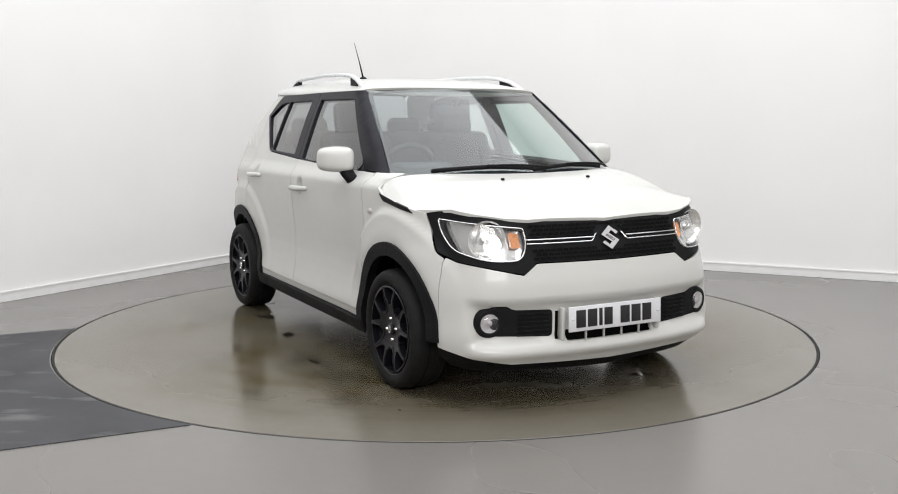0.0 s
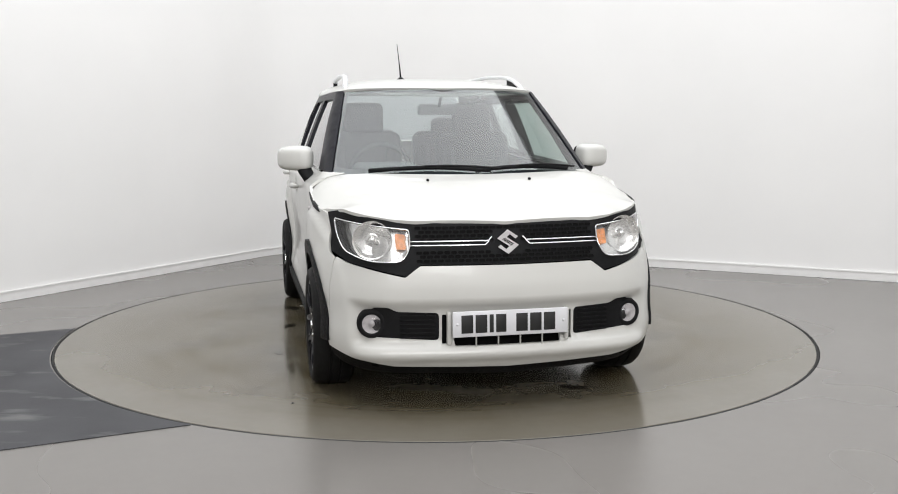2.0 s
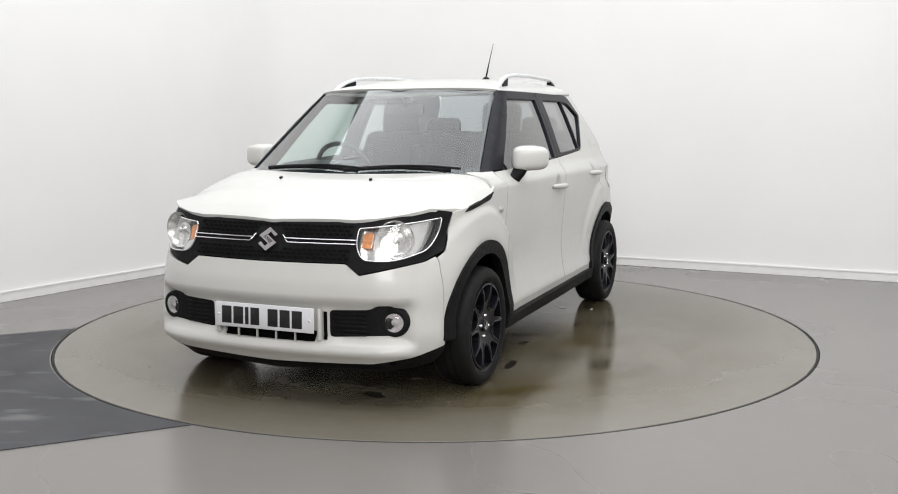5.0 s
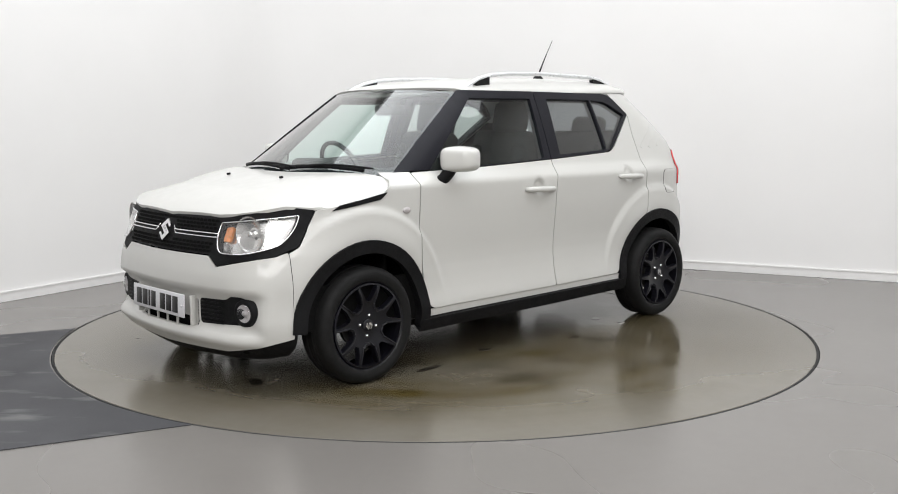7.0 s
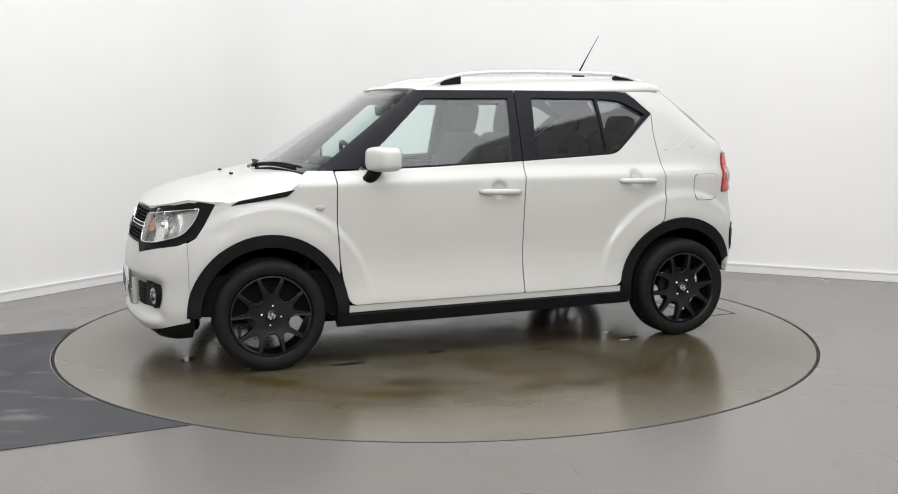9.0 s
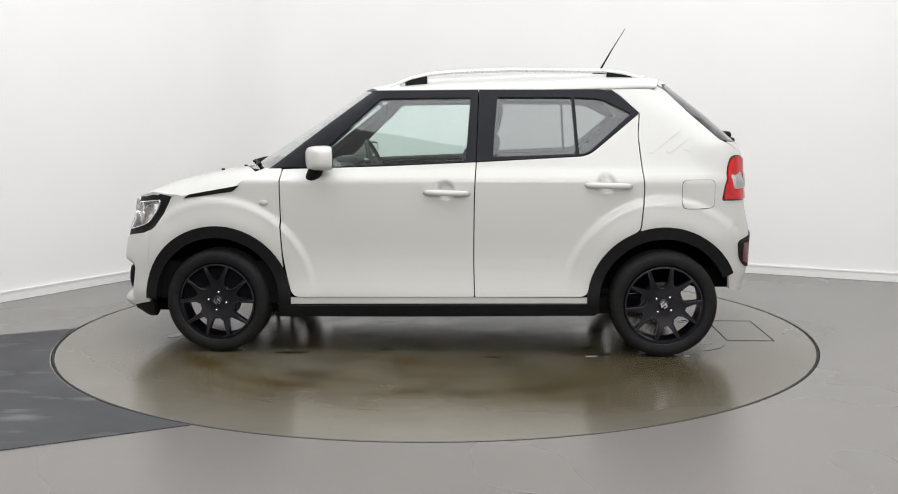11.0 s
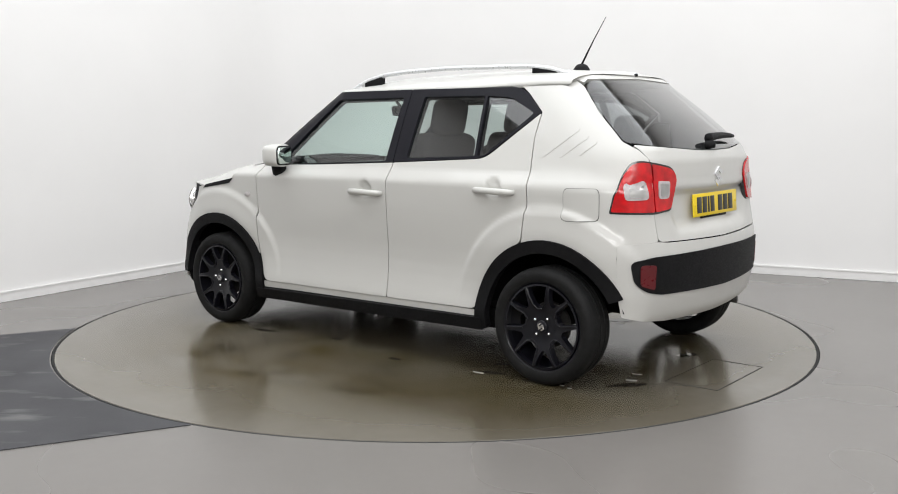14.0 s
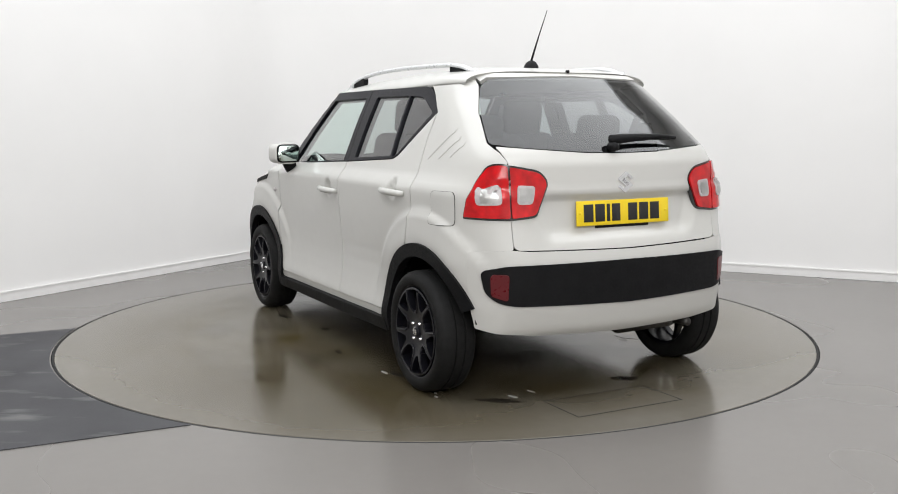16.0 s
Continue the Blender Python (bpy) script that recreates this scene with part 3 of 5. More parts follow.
def front_panel(name, half, mat, parent, off=0.0, thick=0.014, grid=0.03, r=0.012, holes=(), label="", depth=None, rear=False):
    r_left = list(r) if isinstance(r, (list, tuple)) else [r] * len(half)
    r_left = [0.0 if k != "s" and abs(a) < 1e-6 else q for (k, a, z), q in zip(half, r_left)]
    left = outline_open(half, r_left, rear)
    poly = left + [(-u, z) for u, z in left[::-1] if abs(u) > 1e-6]
    hl = []
    for h, hr in holes:
        q = outline(h, hr, rear)
        hl.append(dense(q, grid))
        if not any(u < 0 for u, z in q):
            hl.append(dense([(-u, z) for u, z in q], grid))
    P, faces = fill(dense(poly, grid), hl, grid)

    def place(p, d):
        q = skin(p[0], p[1], rear)
        return q + skin_n(p[0], p[1], rear) * (off - d + (depth(q) if depth else 0.0))
    bm = shell(P, faces, place, thick)
    bm.normal_update()
    if sum(f.normal.x for f in bm.faces) * (-1 if rear else 1) < 0:
        bmesh.ops.reverse_faces(bm, faces=bm.faces)
    return part(name, bm, mat, parent, label)


LAMP = [("s", 1.545, 0.838), ("s", 1.570, 0.775), ("s", 1.630, 0.704), ("f", 0.60, 0.662), ("f", 0.46, 0.664), ("f", 0.425, 0.730), ("f", 0.428, 0.798)]
LAMP_ROUND = [0.012, 0.05, 0.05, 0.06, 0.04, 0.05, 0.012]
SUR_HALF = [s for s in SUR if not (s[0] == "f" and s[1] == 0.0)]
surround = front_panel("grille_surround", [("f", 0.0, 0.652)] + SUR_HALF + [("f", 0.0, 0.821)], BLACK_TRIM, car, off=-0.004, thick=0.03, r=0.006, grid=0.022,
                       holes=[(LAMP, LAMP_ROUND)], label="black honeycomb grille panel running round both headlights")
BUMP = [("f", 0.0, 0.190), ("f", 0.50, 0.205), ("f", 0.66, 0.235), ("s", 1.615, 0.275), ("s", 1.6145, 0.60), ("s", 1.6145, 0.672), ("s", 1.655, 0.653), ("f", 0.63, 0.638), ("f", 0.455, 0.599), ("f", 0.388, 0.648), ("f", 0.0, 0.646)]
INTAKE = [("f", 0.312, 0.315), ("f", 0.312, 0.440), ("f", 0.50, 0.447), ("f", 0.535, 0.468), ("f", 0.60, 0.468), ("f", 0.655, 0.43), ("f", 0.640, 0.335)]
LOWER = [("f", 0.242, 0.292), ("f", 0.250, 0.340), ("f", -0.250, 0.340), ("f", -0.242, 0.292)]
SLOT = [("f", 0.277, 0.300), ("f", 0.277, 0.432), ("f", 0.300, 0.432), ("f", 0.300, 0.300)]


def bumper_form(q):
    """A shallow tray round the intakes over a lip that stands proud."""
    a = abs(q.y)
    tray = float(step(0.275, 0.315, q.z) * (1 - step(0.455, 0.495, q.z)) * (1 - step(0.64, 0.70, a)))
    lip = float(step(0.225, 0.255, q.z) * (1 - step(0.265, 0.30, q.z)) * (1 - step(0.62, 0.72, a)))
    return -0.038 * tray + 0.010 * lip


front_bumper = front_panel("front_bumper", BUMP, PAINT, car, r=0.006, grid=0.02, holes=[(INTAKE, 0.02), (LOWER, 0.008), (SLOT, 0.004)], depth=bumper_form)

# ---- bonnet ----
HOOD_C = [(0.90, 1.022), (1.15, 1.010), (1.33, 0.983), (1.55, 0.938), (1.70, 0.889), (1.78, 0.846), (1.82, 0.815)]
HOOD_E = [(0.90, 0.924), (1.07, 0.924), (1.40, 0.864), (1.47, 0.862), (1.60, 0.872), (1.80, 0.80)]


def plan_y(x, z):
    return skin(chart(("s", x, z))[0], z).y


EDGE_Y = {}


def edge_y(x):
    """The bonnet's half width."""
    k = round(x, 3)
    if k not in EDGE_Y:
        EDGE_Y[k] = plan_y(k, curve(k, HOOD_E)) - 0.002
    return EDGE_Y[k]


def hood_z(x, y):
    c = curve(x + 0.14 * y * y, HOOD_C)
    e = curve(x, HOOD_E)
    p = 5 + 5 * min(1.0, max(0.0, (1.42 - x) / 0.3))
    return c - max(0.0, c - e) * min(1.0, abs(y) / max(0.74, edge_y(x))) ** p


def hood():
    bm = bmesh.new()
    rows = []
    ns, nt = 56, 36
    for i in range(ns + 1):
        s = -1 + 2 * i / ns
        s = math.copysign(1 - (1 - abs(s)) ** 1.25, s)
        line = []
        for j in range(nt + 1):
            t = j / nt
            y = s * 0.735
            xa = float(np.interp(abs(y), [0, 0.4, 0.5, 0.6, 0.66, 0.70, 0.735], [1.803, 1.770, 1.745, 1.69, 1.64, 1.585, 1.475]))
            xb = 1.188 - 0.42 * y * y + 0.10 * max(0.0, (abs(s) - 0.93) / 0.07)
            x = xa + (xb - xa) * t
            ye = edge_y(x)
            yy = s * (0.735 + (ye - 0.735) * min(1.0, t * 6))
            line.append(bm.verts.new((x, yy, hood_z(x, yy) + 0.001)))
        rows.append(line)
    for a, b in zip(rows, rows[1:]):
        for j in range(nt):
            bm.faces.new((a[j], a[j + 1], b[j + 1], b[j]))
    edge = [e for e in bm.edges if len(e.link_faces) == 1]
    ret = bmesh.ops.extrude_edge_only(bm, edges=edge)
    for v in [g for g in ret["geom"] if isinstance(g, bmesh.types.BMVert)]:
        v.co.z -= 0.014
        v.co.x -= 0.004 if v.co.x > 1.45 else 0.0
    bm.normal_update()
    if sum(f.normal.z for f in bm.faces) < 0:
        bmesh.ops.reverse_faces(bm, faces=bm.faces)
    return bm


bonnet = part("bonnet", hood(), PAINT, car)
sharp(bonnet, 40)
for sy in (0.254, -0.254):
    nb = box((0.022, 0.012, 0.012), (1.325, sy, hood_z(1.325, sy) + 0.006), 0.004)
    part("washer_nozzle", nb, BLACK_TRIM, bonnet)
both("wing_vent", [("s", 1.400, 0.852), ("s", 1.360, 0.876), ("s", 1.10, 0.922), ("s", 1.078, 0.926), ("s", 1.120, 0.892)], BLACK_TRIM, off=0.005, thick=0.012, r=0.006, grid=0.012, label="slim black vent trim at the bonnet edge")

# ---- greenhouse ----
WS = [("f", 0.0, 1.002), ("f", 0.62, 1.006), ("f", 0.672, 1.012), ("f", 0.540, 1.436), ("f", 0.30, 1.448), ("f", 0.0, 1.454)]
windscreen = front_panel("windscreen", WS, GLASS, car, off=-0.006, thick=0.004, r=0.01, grid=0.05, label="raked clear green-tinted windscreen")
# dark band baked round the windscreen
BAND_IN = [("f", 0.60, 1.036), ("f", 0.652, 1.046), ("f", 0.526, 1.428), ("f", 0.28, 1.441), ("f", -0.28, 1.441), ("f", -0.526, 1.428), ("f", -0.652, 1.046), ("f", -0.60, 1.036)]
front_panel("windscreen_band", WS, PILLAR, car, off=-0.0095, thick=0.003, r=0.01, grid=0.03, holes=[(BAND_IN, 0.02)], label="black ceramic edge of the windscreen")

FG = [("s", 0.325, 1.394), ("s", -0.172, 1.398), ("s", -0.150, 1.054), ("s", 0.735, 1.018)]
RG1 = [("s", -0.318, 1.399), ("s", -0.722, 1.397), ("s", -0.745, 1.093), ("s", -0.296, 1.074)]
RG2 = [("s", -0.738, 1.397), ("s", -0.888, 1.388), ("s", -1.045, 1.307), ("s", -0.815, 1.105), ("s", -0.79, 1.094), ("s", -0.761, 1.092)]
FFRAME = [("f", 0.677, 1.010), ("s", 0.862, 1.019), ("s", 0.36, 1.029), ("s", -0.205, 1.053), ("s", -0.214, 1.441), ("s", 0.30, 1.438), ("f", 0.545, 1.438)]
RFRAME = [("s", -0.210, 1.053), ("s", -0.805, 1.085), ("s", -0.996, 1.240), ("s", -1.089, 1.311), ("s", -0.985, 1.405), ("s", -0.915, 1.438), ("s", -0.219, 1.441)]
both("front_window_frame", FFRAME, PILLAR, parents=front_doors, r=[0.004] * 5 + [0.03, 0.004], thick=0.045, grid=0.03, off=0.001, holes=[(FG, [0.012, 0.012, 0.012, 0.03])], label="satin black front pillar and door window frame")
both("rear_window_frame", RFRAME, PILLAR, parents=rear_doors, r=[0.004, 0.06, 0.004, 0.012, 0.05, 0.05, 0.004], thick=0.045, grid=0.03, off=0.001,
     holes=[(RG1, 0.012), (RG2, [0.01, 0.05, 0.012, 0.02, 0.02, 0.01])], label="satin black rear door window frame")


def grown(specs, d):
    cx = sum(s[1] for s in specs) / len(specs)
    cz = sum(s[2] for s in specs) / len(specs)
    return [(k, a + math.copysign(d, a - cx), z + math.copysign(d, z - cz)) for k, a, z in specs]


both("front_window", grown(FG, 0.006), GLASS, parents=front_doors, off=-0.010, thick=0.004, grid=0.06, r=0.01, label="clear green-tinted front door glass")
both("rear_window", grown(RG1, 0.006), PRIVACY, parents=rear_doors, off=-0.010, thick=0.004, grid=0.06, r=0.01, label="dark privacy rear door glass")
both("quarter_window", grown(RG2, 0.006), PRIVACY, parents=rear_doors, off=-0.010, thick=0.004, grid=0.06, r=0.01, label="small dark fixed quarter glass")

ROOF_C = [(0.52, 1.444), (0.47, 1.462), (0.40, 1.480), (0.25, 1.502), (0.0, 1.524), (-0.5, 1.543), (-0.9, 1.543), (-1.15, 1.526), (-1.30, 1.496)]


def roof_z(x, s):
    tail = max(0.0, min(1.0, (-x - 0.6) / 0.5))
    e = 1.440 + 0.009 * tail
    return e + (curve(x + 0.44 * min(1.0, max(0.0, x + 0.3)) * (s * 0.575) ** 2, ROOF_C) - e) * max(0.0, 1 - abs(s) ** 3.2) ** (0.62 - 0.16 * tail)


def roof(depth=0.0):
    bm = bmesh.new()
    rows = []
    ns, nt = 44, 40
    for i in range(ns + 1):
        s = math.sin(math.pi / 2 * (-1 + 2 * i / ns))
        line = []
        for j in range(nt + 1):
            t = j / nt
            y = s * 0.575
            xa, xb = 0.495 - 0.44 * y * y, -1.266 + 0.22 * y * y
            x = xa + (xb - xa) * t
            ye = plan_y(x, 1.44) if x > -1.16 else plan_y(-1.16, 1.44) - (plan_y(-1.16, 1.44) - 0.47) * ((-1.16 - x) / 0.12) ** 2
            if x > 0.25:
                ye = min(ye, 0.575)
            line.append(bm.verts.new((x, s * ye, roof_z(x, s) - depth * (1 - abs(s) ** 6))))
        rows.append(line)
    for a, b in zip(rows, rows[1:]):
        for j in range(nt):
            bm.faces.new((a[j], b[j], b[j + 1], a[j + 1]))
    edge = [ed for ed in bm.edges if len(ed.link_faces) == 1]
    ret = bmesh.ops.extrude_edge_only(bm, edges=edge)
    for v in [g for g in ret["geom"] if isinstance(g, bmesh.types.BMVert)]:
        v.co.z -= 0.012
        v.co.x *= 0.985
    bm.normal_update()
    if sum(f.normal.z for f in bm.faces) < 0:
        bmesh.ops.reverse_faces(bm, faces=bm.faces)
    return bm


sharp(part("roof", roof(), PAINT, car), 50)
part("headliner", roof(0.035), INNER_WHITE, car, "pale fabric headliner")

# ---- roof rails and aerial ----
RAIL = [(0.285, 1.468), (0.24, 1.490), (0.16, 1.522), (0.05, 1.545), (-0.10, 1.557), (-0.40, 1.566), (-0.70, 1.563), (-0.90, 1.560), (-1.02, 1.545), (-1.10, 1.522), (-1.145, 1.498)]


def rail_y(x):
    """The rails draw together towards the tail."""
    return curve(-x, [(-0.285, 0.527), (-0.08, 0.503), (0.9, 0.462), (1.15, 0.435)])


def rail_bm(sy):
    pts = []
    for k in range(len(RAIL) - 1):
        for t in (0, 0.33, 0.66):
            a, b = RAIL[k], RAIL[k + 1]
            x = a[0] + (b[0] - a[0]) * t
            pts.append((x, sy * rail_y(x), curve(-x, [(-p[0], p[1]) for p in RAIL]) - 0.014))
    tp = [min(1.0, 0.55 + 0.15 * min(k, len(pts) - 1 - k)) for k in range(len(pts))]
    return tube(pts, 0.016, 12, 0.75, tp)


for sy in (1, -1):
    rail = part("roof_rail", rail_bm(sy), SILVER, car, "raised silver roof rail with black end inserts")
    for x0, x1, zt in ((0.195, 0.075, 1.528), (-0.925, -1.065, 1.520)):
        lo0, lo1 = roof_z(x0, rail_y(x0) / 0.575) - 0.004, roof_z(x1, rail_y(x1) / 0.575) - 0.004
        bm = bmesh.new()
        z0, z1 = curve(-x0, [(-p[0], p[1]) for p in RAIL]) - 0.018, curve(-x1, [(-p[0], p[1]) for p in RAIL]) - 0.018
        q = []
        for yy in (-0.014, 0.014):
            q.append([bm.verts.new((x, sy * (rail_y(x) + yy), z)) for x, z in ((x0, lo0), (x1, lo1), (x1, max(z1, lo1 + 0.004)), (x0, max(z0, lo0 + 0.004)))])
        bm.faces.new(q[0])
        bm.faces.new(q[1][::-1])
        for k in range(4):
            bm.faces.new((q[0][k], q[0][(k + 1) % 4], q[1][(k + 1) % 4], q[1][k]))
        bmesh.ops.recalc_face_normals(bm, faces=bm.faces)
        part("rail_foot", bm, BLACK_TRIM, rail, smooth=False)
        part("rail_support", box((0.05, 0.026, 0.05), (x0 + 0.05 if x0 > 0 else x1 - 0.045, sy * rail_y(x0 + 0.05 if x0 > 0 else x1 - 0.045), (lo0 if x0 > 0 else lo1) - 0.012), 0.01), SILVER, rail)

aerial = part("aerial", tube([(-0.930, 0, 1.572), (-0.968, 0, 1.640), (-1.003, 0, 1.70), (-1.076, 0, 1.818)], 0.0042, 8, 1.0, [1.5, 1.2, 0.8, 0.45]), BLACK_TRIM, car, "thin black raked roof aerial")
part("aerial_base", moved(lathe([(0.001, 0.034), (0.014, 0.032), (0.026, 0.022), (0.036, 0.004), (0.038, -0.012)], 24, "z"), Matrix.Translation((-0.930, 0, 1.545)) @ Matrix.Diagonal((1.35, 0.9, 1, 1))), BLACK_TRIM, aerial)

# ---- tailgate, rear glass, rear bumper, rear lamps ----


def hatch_form(q):
    """The hollow round the number plate."""
    a = abs(q.y) + (0.93 - q.z) * 0.35
    low = -0.010 * float((1 - step(0.74, 0.95, q.z)) * (1 - step(0.44, 0.555, abs(q.y))))
    return low - 0.034 * float((1 - step(0.41, 0.50, a)) * (1 - step(0.928, 0.945, q.z)) * step(0.725, 0.80, q.z))


HATCH = [("r", 0.0, 0.700), ("r", 0.545, 0.7085), ("r", 0.5655, 0.722), ("r", 0.5655, 1.09), ("r", 0.580, 1.130), ("r", 0.588, 1.156), ("r", 0.52, 1.149), ("r", 0.2, 1.125), ("r", 0.0, 1.121)]
for mir in (False, True):
    panel("tailgate_aperture", [("r", 0.545, 0.72), ("r", 0.62, 0.72), ("r", 0.625, 1.12), ("r", 0.60, 1.20), ("r", 0.545, 1.20)], LINER, car, off=-0.014, thick=0.006, r=0.0, grid=0.05, rear=True, mirror=mir)
tailgate = front_panel("tailgate", HATCH, PAINT, car, r=[0.0, 0.02, 0.025, 0.02, 0.01, 0.012, 0.02, 0, 0], grid=0.015, rear=True, depth=hatch_form)
RGLASS = [("r", 0.0, 1.126), ("r", 0.2, 1.130), ("r", 0.52, 1.154), ("r", 0.600, 1.168), ("r", 0.554, 1.31), ("r", 0.484, 1.435), ("r", 0.43, 1.466), ("r", 0.0, 1.478)]
GTOP = [("r", 0.0, 1.482), ("r", 0.44, 1.470), ("r", 0.472, 1.452), ("r", 0.474, 1.470), ("r", 0.450, 1.490), ("r", 0.0, 1.498)]
front_panel("tailgate_top", GTOP, PAINT, tailgate, off=0.003, thick=0.02, r=0.006, grid=0.025, rear=True)
front_panel("rear_screen", RGLASS, REAR_GLASS, car, off=-0.001, thick=0.004, r=[0, 0.02, 0.05, 0.02, 0.05, 0.03, 0.03, 0], grid=0.04, rear=True, label="dark privacy tailgate glass")
RBUMP = [("r", 0.0, 0.308), ("r", 0.45, 0.318), ("r", 0.62, 0.338), ("s", -1.585, 0.36), ("s", -1.5722, 0.46), ("s", -1.5722, 0.6990), ("r", 0.568, 0.7095), ("r", 0.50, 0.702), ("r", 0.0, 0.694)]
rear_bumper = front_panel("rear_bumper", RBUMP, PAINT, car, r=0.008, grid=0.022, rear=True)
INSERT = [("r", 0.0, 0.452), ("r", 0.55, 0.462), ("r", 0.625, 0.478), ("r", 0.662, 0.520), ("r", 0.676, 0.620), ("r", 0.60, 0.642), ("r", 0.0, 0.648)]
insert = front_panel("bumper_insert", INSERT, BLACK_TRIM, car, off=0.007, thick=0.02, r=0.028, grid=0.02, rear=True, label="black textured plastic rear bumper insert")
for mir in (False, True):
    panel("reflector", [("r", 0.645, 0.510), ("r", 0.59, 0.488), ("r", 0.59, 0.605), ("r", 0.648, 0.606)], RED_DARK, insert, off=0.010, thick=0.006, r=0.014, grid=0.02, rear=True, mirror=mir, label="dark red bumper reflector")
TAIL = [("s", -1.524, 0.842), ("s", -1.556, 1.015), ("s", -1.580, 1.076), ("r", 0.600, 1.084), ("r", 0.43, 1.052), ("r", 0.388, 1.000), ("r", 0.452, 0.848), ("r", 0.565, 0.836)]
for mir in (False, True):
    tail = panel("tail_lamp", TAIL, GLOSS_BLACK, car, off=0.002, thick=0.02, r=[0.012, 0.03, 0.04, 0.03, 0.04, 0.03, 0.02, 0.01], grid=0.02, rear=True, mirror=mir, label="red and clear rear lamp cluster")
    OUTER = [("s", -1.532, 0.851), ("s", -1.563, 1.015), ("s", -1.588, 1.068), ("r", 0.600, 1.075), ("r", 0.5705, 1.071), ("r", 0.5705, 0.845)]
    INNER = [("r", 0.563, 0.845), ("r", 0.563, 1.068), ("r", 0.436, 1.043), ("r", 0.397, 0.998), ("r", 0.457, 0.857)]
    L1 = [("r", 0.688, 0.903), ("r", 0.688, 0.972), ("r", 0.602, 0.985), ("r", 0.602, 0.905)]
    L2 = [("r", 0.540, 0.905), ("r", 0.535, 0.990), ("r", 0.455, 0.985), ("r", 0.470, 0.905)]
    panel("red_lens", OUTER, RED_LENS, tail, off=0.010, thick=0.010, r=[0.01, 0.03, 0.04, 0.02, 0.01, 0.01], grid=0.02, rear=True, mirror=mir)
    panel("red_lens", INNER, RED_LENS, tail, off=0.010, thick=0.010, r=[0.01, 0.01, 0.04, 0.03, 0.02], grid=0.02, rear=True, mirror=mir)
    for lens in (L1, L2):
        panel("clear_lens", lens, CLEAR_LENS, tail, off=0.014, thick=0.010, r=0.02, grid=0.015, rear=True, mirror=mir, label="clear reversing lamp lens with a pale rim")
        cy, cz = sum(p[1] for p in lens) / 4, sum(p[2] for p in lens) / 4
        core = [(k, cy + (a - cy) * 0.68, cz + (z - cz) * 0.66) for k, a, z in lens]
        panel("bulb_window", core, ALU, tail, off=0.0165, thick=0.004, r=0.012, grid=0.015, rear=True, mirror=mir)

# fuel flap, pressed slashes, side repeaters
FLAP = [("s", -1.307, 0.803), ("s", -1.307, 0.953), ("s", -1.481, 0.955), ("s", -1.481, 0.805)]
panel("flap_gap", grown(FLAP, 0.002), LINER, rear_quarters[0], off=0.0014, thick=0.002, r=0.03, grid=0.0125, label="dark gap round the fuel flap")
panel("fuel_flap", FLAP, PAINT, rear_quarters[0], off=0.0024, thick=0.002, r=0.03, grid=0.0125)
for k, mir in enumerate((False, True)):
    for x0, z0, x1, z1 in ((-1.13, 1.105, -1.31, 1.235), (-1.225, 1.105, -1.365, 1.20), (-1.325, 1.115, -1.41, 1.175)):
        panel("pressed_slash", [("s", x0, z0), ("s", x1, z1), ("s", x1 - 0.004, z1 - 0.014), ("s", x0 - 0.022, z0 - 0.012)], PAINT, rear_quarters[k], off=0.0022, thick=0.004, r=0.005, grid=0.02, mirror=mir)
    rep = moved(lathe([(0.001, 0.009), (0.017, 0.008), (0.022, 0.0), (0.022, -0.01)], 20, "y"), Matrix.Translation((0.950, plan_y(0.95, 0.83), 0.83)) @ Matrix.Diagonal((1.2, 1, 0.75, 1)))
    part("side_repeater", rep if not mir else moved(rep, MIRROR), CLEAR_LENS, front_wings[k], "small oval clear side repeater lamp")

# door handles
for k, mir in enumerate((False, True)):
    for door, hx, hz in ((front_doors[k], -0.052, 0.886), (rear_doors[k], -0.915, 0.926)):
        y = plan_y(hx, hz)
        pts = [(hx + 0.122, y - 0.004, hz + 0.003), (hx + 0.105, y + 0.016, hz + 0.003), (hx + 0.05, y + 0.028, hz + 0.002), (hx - 0.03, y + 0.029, hz), (hx - 0.095, y + 0.020, hz - 0.002), (hx - 0.120, y - 0.004, hz - 0.003)]
        hb = tube(pts, 0.0165, 10, 1.0, [0.6, 0.9, 1.0, 1.0, 0.95, 0.7])
        part("door_handle", moved(hb, MIRROR) if mir else hb, PAINT, door)

